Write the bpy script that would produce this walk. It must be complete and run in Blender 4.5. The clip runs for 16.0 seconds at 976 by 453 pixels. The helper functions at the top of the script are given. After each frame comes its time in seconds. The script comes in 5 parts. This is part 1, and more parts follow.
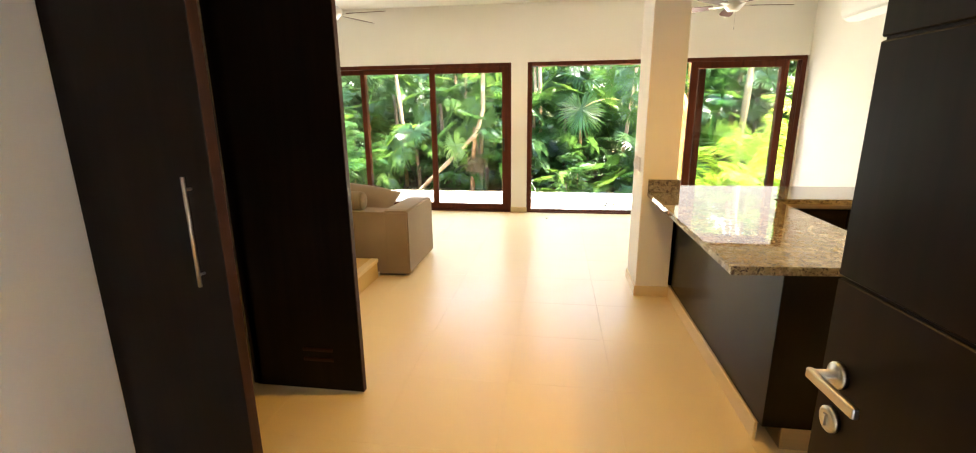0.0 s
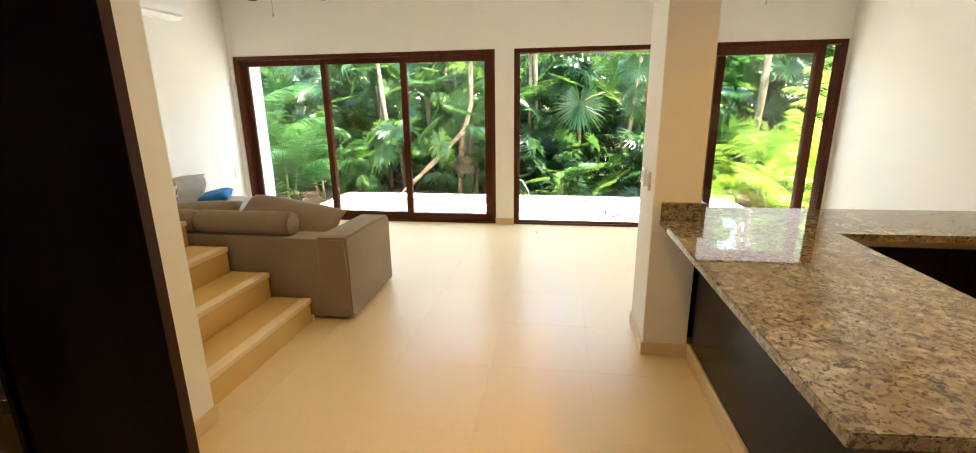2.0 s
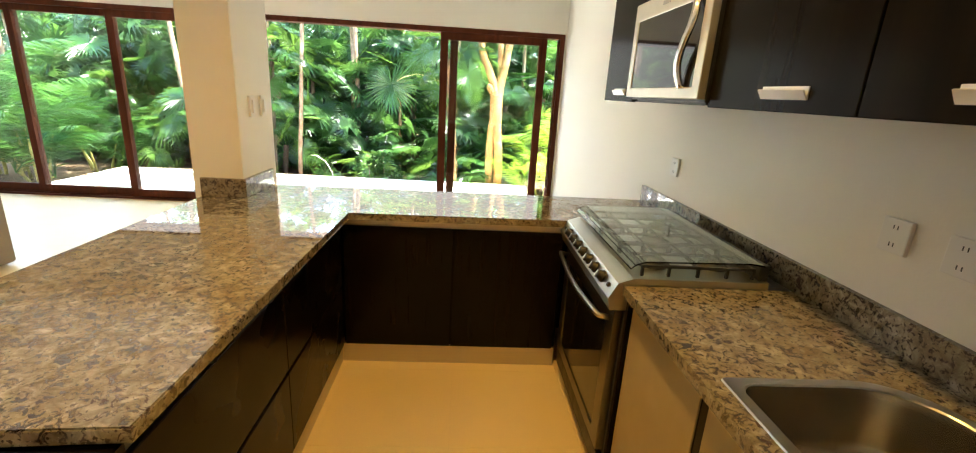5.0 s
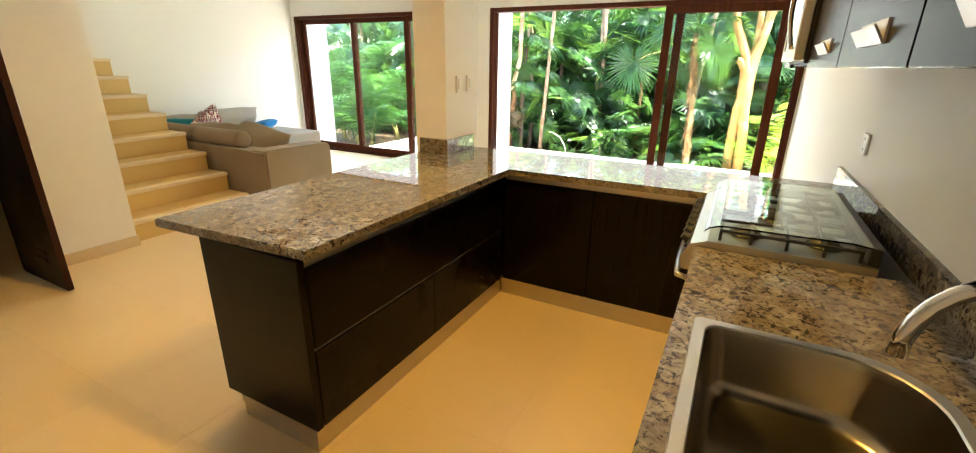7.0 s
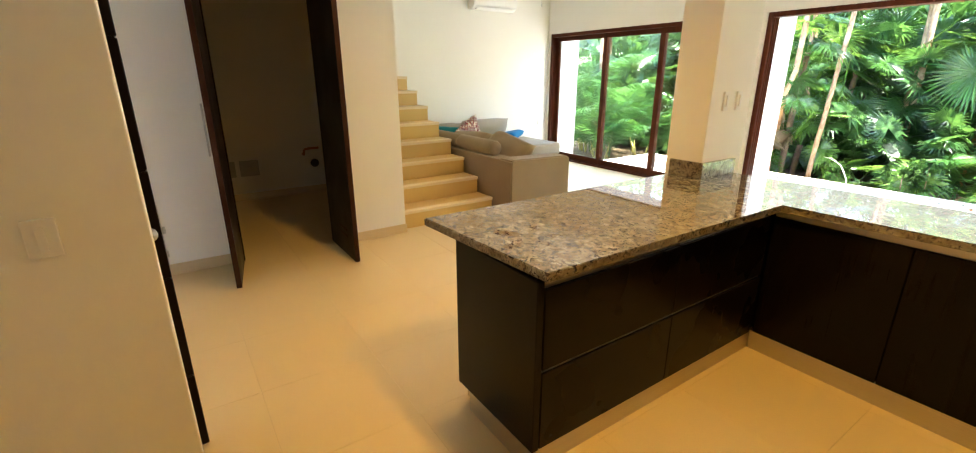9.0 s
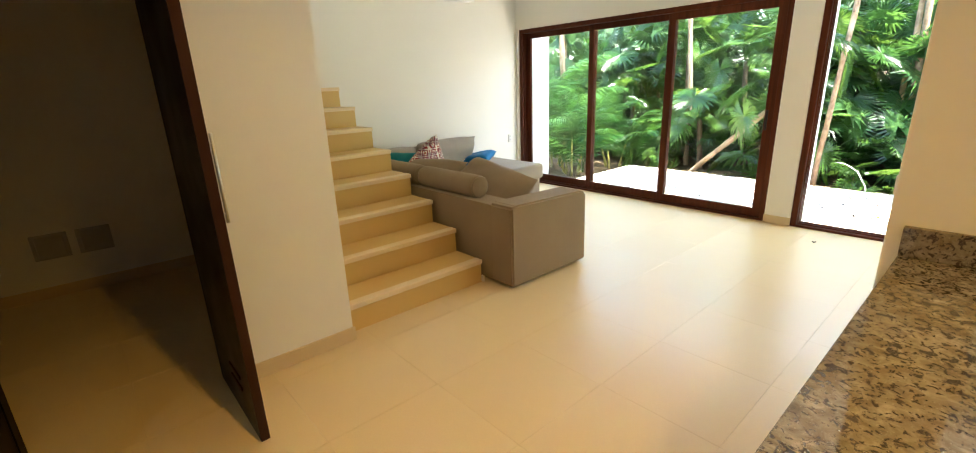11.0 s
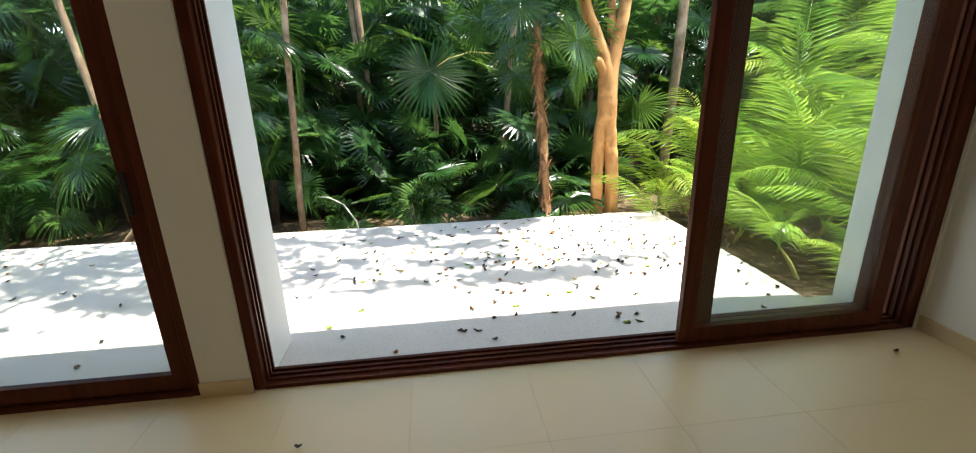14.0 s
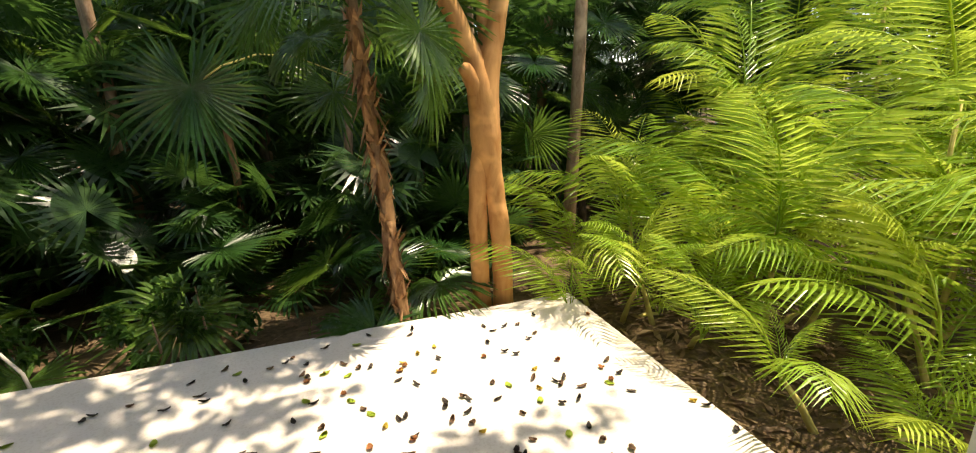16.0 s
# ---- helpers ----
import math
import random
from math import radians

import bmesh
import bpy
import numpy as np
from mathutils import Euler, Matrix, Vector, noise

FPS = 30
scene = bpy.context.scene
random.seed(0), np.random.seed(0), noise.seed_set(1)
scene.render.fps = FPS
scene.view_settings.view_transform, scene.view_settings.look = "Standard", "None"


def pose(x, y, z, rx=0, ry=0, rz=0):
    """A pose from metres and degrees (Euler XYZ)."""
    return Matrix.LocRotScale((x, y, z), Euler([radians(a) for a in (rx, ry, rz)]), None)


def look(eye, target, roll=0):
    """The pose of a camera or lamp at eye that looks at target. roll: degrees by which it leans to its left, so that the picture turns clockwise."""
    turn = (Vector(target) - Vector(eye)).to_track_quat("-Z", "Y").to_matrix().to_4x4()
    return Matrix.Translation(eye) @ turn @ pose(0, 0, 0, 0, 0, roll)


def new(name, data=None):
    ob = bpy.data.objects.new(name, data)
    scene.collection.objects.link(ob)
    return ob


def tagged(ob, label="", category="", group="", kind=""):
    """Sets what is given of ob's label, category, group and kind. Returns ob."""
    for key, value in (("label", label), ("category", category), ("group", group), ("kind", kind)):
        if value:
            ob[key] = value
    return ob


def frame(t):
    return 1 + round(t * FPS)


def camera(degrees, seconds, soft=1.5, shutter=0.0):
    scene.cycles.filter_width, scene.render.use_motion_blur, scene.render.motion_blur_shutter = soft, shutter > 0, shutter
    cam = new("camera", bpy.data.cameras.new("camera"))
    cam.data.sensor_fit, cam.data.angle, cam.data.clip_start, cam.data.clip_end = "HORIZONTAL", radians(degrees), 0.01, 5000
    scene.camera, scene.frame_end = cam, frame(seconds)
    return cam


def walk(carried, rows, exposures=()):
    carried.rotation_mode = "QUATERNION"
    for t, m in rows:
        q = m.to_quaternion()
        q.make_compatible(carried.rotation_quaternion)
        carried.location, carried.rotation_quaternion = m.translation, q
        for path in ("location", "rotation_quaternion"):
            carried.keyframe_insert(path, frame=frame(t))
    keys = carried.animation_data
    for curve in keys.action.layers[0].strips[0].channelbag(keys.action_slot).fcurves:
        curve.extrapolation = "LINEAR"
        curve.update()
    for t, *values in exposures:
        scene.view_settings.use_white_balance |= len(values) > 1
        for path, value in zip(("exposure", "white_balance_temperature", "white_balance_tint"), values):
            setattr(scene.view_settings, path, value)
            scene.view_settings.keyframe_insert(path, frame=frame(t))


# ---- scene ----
cam = camera(92.7, 16.0, soft=1.1)
PATH = [
    (0, (0.117, -0.028, 1.547), (-0.166, 1.893, 1.068), -0.6),
    (0.5, (0.053, 0.238, 1.566), (-0.214, 2.16, 1.081), -0.7),
    (1, (0.106, 0.503, 1.567), (-0.158, 2.424, 1.074), -0.7),
    (1.5, (0.192, 0.775, 1.575), (-0.08, 2.692, 1.072), -0.8),
    (2, (0.25, 1.044, 1.568), (-0.042, 2.957, 1.064), -0.7),
    (2.5, (0.409, 1.287, 1.558), (0.111, 3.199, 1.051), -0.8),
    (3, (0.746, 1.438, 1.568), (0.507, 3.36, 1.069), -0.5),
    (3.5, (1.135, 1.508, 1.544), (1.194, 3.445, 1.049), 1.1),
    (4, (1.563, 1.512, 1.533), (1.923, 3.415, 1.035), 3.2),
    (4.2, (1.719, 1.453, 1.541), (2.11, 3.349, 1.04), 3.5),
    (6.3, (2.856, 1.084, 1.52), (2.2, 2.855, 0.862), 1.6),
    (6.5, (2.896, 1.027, 1.517), (2.172, 2.771, 0.858), 1.3),
    (7, (2.944, 0.998, 1.529), (2.063, 2.668, 0.868), 0.9),
    (7.5, (2.959, 0.984, 1.541), (1.952, 2.581, 0.881), 1.1),
    (8, (2.967, 0.978, 1.553), (1.831, 2.489, 0.902), 1.6),
    (8.5, (2.93, 1.0, 1.555), (1.642, 2.393, 0.921), 1.6),
    (9, (2.777, 1.032, 1.548), (1.205, 2.101, 0.927), 0.0),
    (9.2, (2.647, 1.086, 1.549), (1.001, 2.04, 0.934), -0.6),
    (11.3, (0.808, 2.031, 1.502), (-0.479, 3.45, 0.926), -3.0),
    (11.5, (0.667, 2.18, 1.507), (-0.416, 3.757, 0.922), -3.2),
    (12, (0.384, 2.627, 1.474), (-0.162, 4.455, 0.874), -3.8),
    (12.5, (0.23, 3.223, 1.525), (0.06, 5.116, 0.902), -1.9),
    (13, (0.278, 3.8, 1.513), (0.301, 5.698, 0.883), -0.8),
    (13.5, (0.476, 4.426, 1.492), (0.616, 6.324, 0.878), -1.4),
    (14, (0.643, 5.021, 1.499), (0.864, 6.911, 0.885), -1.5),
    (14.5, (0.928, 5.686, 1.491), (1.187, 7.572, 0.878), -1.6),
    (15, (1.192, 6.335, 1.461), (1.469, 8.226, 0.873), -1.9),
    (15.5, (1.452, 6.818, 1.442), (1.841, 8.697, 0.878), -1.5),
    (16, (1.685, 7.32, 1.447), (2.303, 9.143, 0.905), -1.7),
]
walk(cam, [(t, look(eye, target, roll)) for t, eye, target, roll in PATH],
     [(0.0, 4.6, 6900, 13), (2.0, 4.2, 6500, 12), (3.3, 3.65, 6400, 11), (4.0, 4.0, 6300, 11), (6.3, 4.45, 6400, 10), (9.0, 4.5, 6350, 10), (11.5, 3.8, 6400, 9), (12.0, 3.3, 6300, 9), (12.5, 3.1, 6200, 9), (13.2, 2.6, 5950, 8), (14.0, 2.2, 6300, 9), (14.5, 1.95, 6850, 9), (15.0, 1.55, 7800, 11), (16.0, 1.3, 8200, 13)])

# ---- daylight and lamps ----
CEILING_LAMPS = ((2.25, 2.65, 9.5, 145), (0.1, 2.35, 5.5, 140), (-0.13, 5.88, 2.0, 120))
SUN = Vector((0.3, -0.03, 0.95)).normalized()
world = bpy.data.worlds.new("sky")
scene.world = world
world.use_nodes = True
wn = world.node_tree.nodes
sky = wn.new("ShaderNodeTexSky")
sky.sky_type, sky.sun_disc = "NISHITA", False
sky.sun_elevation = math.asin(SUN.z)
sky.sun_rotation = math.atan2(SUN.x, SUN.y)
world.node_tree.links.new(sky.outputs[0], wn["Background"].inputs["Color"])
wn["Background"].inputs["Strength"].default_value = 0.15
sun = new("sun", bpy.data.lights.new("sun", "SUN"))
sun.data.energy, sun.data.angle, sun.data.color = 3.8, radians(0.6), (1.0, 0.95, 0.86)
sun.matrix_world = look(SUN * 30, (0, 0, 0))


def opening_light(name, x, y, z, w, h, facing, power, col):
    lamp = new(name, bpy.data.lights.new(name, "AREA"))
    lamp.data.shape, lamp.data.size, lamp.data.size_y = "RECTANGLE", w, h
    lamp.data.energy, lamp.data.color = power, col
    lamp.matrix_world = look((x, y, z), (x, y + facing, z))


opening_light("window_daylight", -2.4, 7.12, 1.15, 3.5, 2.1, -1, 1.5, (1.0, 0.98, 0.95))
opening_light("window_daylight", 1.53, 7.12, 1.15, 3.5, 2.1, -1, 1.5, (1.0, 0.98, 0.95))

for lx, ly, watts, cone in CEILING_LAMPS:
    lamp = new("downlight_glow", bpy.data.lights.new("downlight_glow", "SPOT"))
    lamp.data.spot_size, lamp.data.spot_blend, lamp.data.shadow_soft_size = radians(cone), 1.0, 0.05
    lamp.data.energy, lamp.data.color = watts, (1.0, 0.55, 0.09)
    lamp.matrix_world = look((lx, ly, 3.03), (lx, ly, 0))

# ---- materials ----
class Mat:
    """A small wrapper round a principled node material."""

    def __init__(self, name, rough=0.5, metal=0.0, spec=0.5):
        self.m = bpy.data.materials.new(name)
        self.m.use_nodes = True
        self.t = self.m.node_tree
        self.b = self.t.nodes["Principled BSDF"]
        self.b.inputs["Roughness"].default_value = rough
        self.b.inputs["Metallic"].default_value = metal
        self.b.inputs["Specular IOR Level"].default_value = spec
        self.coord = self.t.nodes.new("ShaderNodeTexCoord")

    def node(self, kind, **values):
        n = self.t.nodes.new(kind)
        for k, v in values.items():
            n.inputs[k].default_value = v
        return n

    def link(self, a, b):
        self.t.links.new(a, b)

    def space(self, scale=(1, 1, 1), rot=(0, 0, 0), world_space=False):
        mp = self.node("ShaderNodeMapping", Scale=scale, Rotation=rot)
        if world_space:
            g = self.t.nodes.new("ShaderNodeNewGeometry")
            self.link(g.outputs["Position"], mp.inputs["Vector"])
        else:
            self.link(self.coord.outputs["Object"], mp.inputs["Vector"])
        return mp.outputs[0]

    def noise(self, scale, detail=4.0, vec=None, distort=0.0, rough=0.5):
        n = self.node("ShaderNodeTexNoise", Scale=scale, Detail=detail, Distortion=distort, Roughness=rough)
        self.link(vec if vec is not None else self.coord.outputs["Object"], n.inputs["Vector"])
        return n.outputs["Fac"]

    def voronoi(self, scale, vec=None, out="Distance"):
        n = self.node("ShaderNodeTexVoronoi", Scale=scale)
        self.link(vec if vec is not None else self.coord.outputs["Object"], n.inputs["Vector"])
        return n.outputs[out]

    def ramp(self, fac, stops):
        r = self.t.nodes.new("ShaderNodeValToRGB")
        e = r.color_ramp.elements
        while len(e) < len(stops):
            e.new(0.5)
        for el, (p, c) in zip(e, stops):
            el.position, el.color = p, (*c, 1)
        self.link(fac, r.inputs[0])
        return r.outputs[0]

    def mix(self, fac, a, b, mode="MIX"):
        n = self.t.nodes.new("ShaderNodeMix")
        n.data_type, n.blend_type = "RGBA", mode
        for s, v in ((0, fac), (6, a), (7, b)):
            if isinstance(v, (int, float)):
                n.inputs[s].default_value = v
            elif isinstance(v, tuple):
                n.inputs[s].default_value = (*v, 1)
            else:
                self.link(v, n.inputs[s])
        return n.outputs[2]

    def random(self, lo, hi):
        o = self.t.nodes.new("ShaderNodeObjectInfo")
        return self.ramp(o.outputs["Random"], [(0, lo), (1, hi)])

    def color(self, c):
        if isinstance(c, tuple):
            self.b.inputs["Base Color"].default_value = (*c, 1)
        else:
            self.link(c, self.b.inputs["Base Color"])
        return self

    def roughness(self, fac, lo, hi):
        self.link(self.ramp(fac, [(0.3, (lo,) * 3), (0.7, (hi,) * 3)]), self.b.inputs["Roughness"])
        return self

    def bump(self, fac, strength, dist=0.01):
        n = self.node("ShaderNodeBump", Strength=strength, Distance=dist)
        self.link(fac, n.inputs["Height"])
        self.link(n.outputs[0], self.b.inputs["Normal"])
        return self


def mat_wall(name, c, c2):
    m = Mat(name, 0.75, spec=0.3)
    big = m.noise(0.7, 3)
    m.color(m.mix(big, c, c2))
    fine = m.noise(90, 3)
    m.bump(fine, 0.12, 0.004)
    return m.m


def mat_tile():
    m = Mat("cream_tile", 0.3, spec=0.65)
    v = m.space(world_space=True)
    c = m.mix(m.noise(1.1, 3, v), (0.73, 0.57, 0.315), (0.77, 0.61, 0.345))
    c = m.mix(0.5, c, m.random((0.725, 0.565, 0.31), (0.765, 0.605, 0.34)))
    m.color(m.mix(m.noise(120, 3, v), c, (0.70, 0.54, 0.295)))
    m.roughness(m.noise(2, 3, v), 0.29, 0.37)
    m.bump(m.noise(30, 4, v), 0.03, 0.003)
    return m.m


def mat_plaster(name, c1, c2, rough=0.4):
    m = Mat(name, rough)
    v = m.space(world_space=True)
    m.color(m.mix(m.noise(2.2, 6, v, 0.4), c1, c2))
    m.bump(m.noise(45, 4, v), 0.06, 0.004)
    return m.m


def mat_wood(name, dark, light, rough, axis=2, scale=1.0):
    m = Mat(name, rough, spec=0.13)
    s = [26.0, 26.0, 26.0]
    s[axis] = 1.1
    v = m.space(tuple(x * scale for x in s))
    grain = m.noise(1.0, 6, v, 0.5)
    c = m.ramp(grain, [(0.3, dark), (0.72, light)])
    c = m.mix(m.noise(1.7, 2), c, dark)
    m.color(c)
    m.roughness(m.noise(3, 3), rough * 0.8, rough * 1.25)
    m.bump(grain, 0.08, 0.003)
    return m.m


def mat_granite():
    m = Mat("speckled_granite", 0.07, spec=0.95)
    v = m.space(world_space=True)
    base = m.ramp(m.noise(24, 8, v, 0.7, 0.65), [(0.32, (0.11, 0.09, 0.06)), (0.45, (0.19, 0.16, 0.108)), (0.56, (0.27, 0.235, 0.17)), (0.72, (0.42, 0.385, 0.31))])
    warm = m.ramp(m.noise(3.2, 4, v, 0.6), [(0.46, (0, 0, 0)), (0.66, (1, 1, 1))])
    c = m.mix(warm, base, m.mix(0.45, base, (0.2, 0.145, 0.065)))
    patch = m.ramp(m.noise(6, 4, v), [(0.38, (0, 0, 0)), (0.62, (1, 1, 1))])
    dark = m.mix(patch, (0.02, 0.016, 0.018), (0.07, 0.046, 0.04))
    blot = m.ramp(m.noise(36, 5, v, 1.1, 0.62), [(0.4, (0, 0, 0)), (0.455, (1, 1, 1))])
    c = m.mix(blot, dark, c)
    fleck = m.ramp(m.noise(85, 4, m.space((1, 1, 1), (0.4, 0.2, 0.9), True), 0.4), [(0.37, (0, 0, 0)), (0.42, (1, 1, 1))])
    c = m.mix(fleck, (0.05, 0.036, 0.03), c)
    spark = m.ramp(m.voronoi(120, v), [(0.0, (1, 1, 1)), (0.2, (0, 0, 0))])
    c = m.mix(spark, c, m.mix(m.noise(60, 3, v), (0.1, 0.08, 0.06), (0.68, 0.6, 0.48)))
    m.color(c)
    m.roughness(m.noise(60, 2, v), 0.015, 0.035)
    return m.m


def mat_plain(name, c, rough, metal=0.0, var=0.12, scale=8.0, bump=0.0, bscale=60.0):
    m = Mat(name, rough, metal)
    d = tuple(x * (1 - var) for x in c)
    m.color(m.mix(m.noise(scale, 4), c, d))
    m.roughness(m.noise(scale * 2, 3), rough * 0.85, min(1.0, rough * 1.2))
    if bump:
        m.bump(m.noise(bscale, 3), bump, 0.003)
    return m.m


def mat_brushed(name, c, rough=0.28):
    m = Mat(name, rough, 1.0)
    v = m.space((2, 2, 160))
    m.color(m.mix(m.noise(1, 3, v), c, tuple(x * 0.8 for x in c)))
    m.bump(m.noise(1, 2, v), 0.04, 0.001)
    return m.m


def mat_fabric(name, c1, c2):
    m = Mat(name, 0.95, spec=0.15)
    weave = m.noise(260, 2, m.space((1, 1, 0.5)))
    c = m.mix(weave, c1, c2)
    m.color(m.mix(m.noise(3, 4), c, tuple(x * 0.85 for x in c1)))
    m.bump(weave, 0.35, 0.002)
    m.b.inputs["Sheen Weight"].default_value = 0.15
    return m.m


def mat_pattern():
    """Woven lozenges in red, cream and plum for the scatter cushion."""
    m = Mat("patterned_fabric", 0.9, spec=0.2)
    v = m.space((13, 13, 13), (0, 0, radians(45)))
    ch = m.node("ShaderNodeTexChecker", Scale=1.0)
    m.link(v, ch.inputs["Vector"])
    cell = m.node("ShaderNodeTexVoronoi", Scale=1.0, Randomness=0.0)
    cell.distance = "CHEBYCHEV"
    m.link(v, cell.inputs["Vector"])
    rings = m.ramp(cell.outputs["Distance"], [(0.0, (0.5, 0.12, 0.04)), (0.16, (0.85, 0.78, 0.66)), (0.27, (0.3, 0.03, 0.03)), (0.42, (0.8, 0.72, 0.6))])
    rings.node.color_ramp.interpolation = "CONSTANT"
    m.color(m.mix(m.ramp(ch.outputs["Fac"], [(0.4, (0, 0, 0)), (0.6, (1, 1, 1))]), rings, m.mix(0.55, rings, (0.1, 0.02, 0.06))))
    m.bump(m.noise(220, 2), 0.3, 0.002)
    return m.m


def mat_glass(name, tint=(1, 1, 1), rough=0.0):
    m = Mat(name, rough)
    m.color(tint)
    m.b.inputs["Transmission Weight"].default_value = 1.0
    m.b.inputs["IOR"].default_value = 1.45
    return m.m


def mat_pane(name):
    """Thin window glass: clear, with the gloss of its surface."""
    m = Mat(name, 0.0)
    clear = m.node("ShaderNodeBsdfTransparent", Color=(0.96, 0.985, 0.975, 1))
    gloss = m.node("ShaderNodeBsdfGlossy", Roughness=0.0)
    lw = m.node("ShaderNodeLayerWeight", Blend=0.5)
    edge = m.ramp(lw.outputs["Facing"], [(0.0, (0.03, 0.03, 0.03)), (0.55, (0.06, 0.06, 0.06)), (1.0, (0.7, 0.7, 0.7))])
    mx = m.t.nodes.new("ShaderNodeMixShader")
    m.link(edge, mx.inputs[0])
    m.link(clear.outputs[0], mx.inputs[1])
    m.link(gloss.outputs[0], mx.inputs[2])
    m.link(mx.outputs[0], m.t.nodes["Material Output"].inputs["Surface"])
    return m.m


def mat_leaf(name, lo, hi, back, shine=0.4, per_island=False, passing=0.35):
    m = Mat(name, shine, spec=0.45)
    src = m.t.nodes.new("ShaderNodeNewGeometry" if per_island else "ShaderNodeObjectInfo")
    vary = m.ramp(src.outputs["Random Per Island" if per_island else "Random"], [(0.0, lo), (0.55, tuple(a + (b - a) * 0.22 for a, b in zip(lo, hi))), (1.0, hi)])
    c = m.mix(m.noise(7, 3), vary, tuple(x * 0.62 for x in lo))
    m.color(c)
    m.roughness(m.noise(20, 2), shine * 0.8, shine * 1.3)
    tr = m.node("ShaderNodeBsdfTranslucent")
    m.link(m.mix(0.5, c, back), tr.inputs["Color"])
    mx = m.node("ShaderNodeMixShader", Fac=passing)
    m.link(m.b.outputs[0], mx.inputs[1])
    m.link(tr.outputs[0], mx.inputs[2])
    m.link(mx.outputs[0], m.t.nodes["Material Output"].inputs["Surface"])
    return m.m


def mat_bark(name, c1, c2, scale=(9, 9, 2.2), bump=0.5):
    m = Mat(name, 0.9, spec=0.2)
    v = m.space(scale)
    n = m.noise(1.6, 7, v, 0.8, 0.6)
    c = m.ramp(n, [(0.3, c1), (0.7, c2)])
    spots = m.ramp(m.noise(3.2, 3), [(0.55, (0, 0, 0)), (0.68, (1, 1, 1))])
    m.color(m.mix(spots, c, tuple(min(1, x * 1.35) for x in c2)))
    m.bump(n, bump, 0.02)
    return m.m


def mat_soil():
    m = Mat("leaf_litter_soil", 0.95, spec=0.1)
    v = m.space(world_space=True)
    c = m.ramp(m.noise(2.4, 8, v, 0.4, 0.65), [(0.3, (0.03, 0.022, 0.014)), (0.5, (0.09, 0.06, 0.035)), (0.7, (0.2, 0.14, 0.08))])
    cell = m.voronoi(26, v, "Color")
    m.color(m.mix(0.35, c, m.mix(cell, (0.04, 0.03, 0.015), (0.22, 0.15, 0.08))))
    m.bump(m.noise(18, 6, v), 0.8, 0.03)
    return m.m


def mat_terrace():
    m = Mat("white_terrace_cement", 0.7, spec=0.3)
    v = m.space(world_space=True)
    c = m.mix(m.noise(1.1, 6, v, 0.5), (0.6, 0.545, 0.475), (0.68, 0.625, 0.555))
    grit = m.ramp(m.noise(70, 4, v), [(0.36, (0.8, 0.76, 0.7)), (0.5, (1, 1, 1))])
    m.color(m.mix(0.5, c, grit, "MULTIPLY"))
    m.bump(m.noise(55, 5, v), 0.2, 0.004)
    return m.m


WALL = mat_wall("warm_white_paint", (0.85, 0.825, 0.76), (0.825, 0.795, 0.72))
CEIL = mat_wall("ceiling_paint", (0.86, 0.845, 0.8), (0.84, 0.82, 0.77))
OUTWALL = mat_wall("outdoor_white_paint", (0.8, 0.79, 0.77), (0.74, 0.73, 0.7))
TILE = mat_tile()
GROUT = mat_plaster("grout", (0.6, 0.45, 0.25), (0.66, 0.5, 0.28), 0.6)
SKIRT = mat_plaster("cream_skirting", (0.64, 0.49, 0.28), (0.7, 0.55, 0.33), 0.35)
STEP = mat_plaster("polished_cream_cement", (0.6, 0.38, 0.11), (0.68, 0.45, 0.15), 0.36)
NOSE = mat_plaster("pale_nosing", (0.74, 0.58, 0.34), (0.78, 0.62, 0.38), 0.4)
WENGE = mat_wood("wenge_veneer", (0.003, 0.002, 0.0016), (0.009, 0.005, 0.0036), 0.2)
WENGE_H = mat_wood("wenge_veneer_flat_grain", (0.003, 0.002, 0.0016), (0.009, 0.005, 0.0036), 0.28, 1)
DOORWOOD = mat_wood("dark_door_veneer", (0.006, 0.003, 0.0022), (0.017, 0.008, 0.0055), 0.38)
EDGEWOOD = mat_wood("reddish_door_edge", (0.03, 0.011, 0.006), (0.07, 0.025, 0.013), 0.45)
MAHOG = mat_wood("mahogany_frame", (0.07, 0.018, 0.008), (0.18, 0.046, 0.018), 0.4)
GRANITE = mat_granite()
STEEL = mat_brushed("brushed_steel", (0.62, 0.6, 0.56))
# the rim's steel again, darker and browner for shade inside the bowl
SHADEDSTEEL = mat_brushed("shaded_sink_steel", (0.4, 0.35, 0.27), 0.24)
SATINWENGE = mat_wood("satin_wenge_door", (0.005, 0.004, 0.003), (0.013, 0.01, 0.006), 0.2)
SATINWENGE.node_tree.nodes["Principled BSDF"].inputs["Specular IOR Level"].default_value = 0.05
CHROME = mat_plain("chrome", (0.8, 0.79, 0.77), 0.08, 1.0, 0.05)
DARKSTEEL = mat_brushed("dark_steel", (0.2, 0.18, 0.155), 0.34)
ALUM = mat_plain("satin_aluminium", (0.78, 0.76, 0.73), 0.5, 0.4, 0.06)
PLINTHM = mat_brushed("aluminium_plinth", (0.62, 0.57, 0.5), 0.38)
BLACKGLASS = mat_plain("black_glass", (0.008, 0.008, 0.009), 0.04, 0, 0.1)
BLACK = mat_plain("black_enamel", (0.015, 0.014, 0.014), 0.45, 0, 0.3)
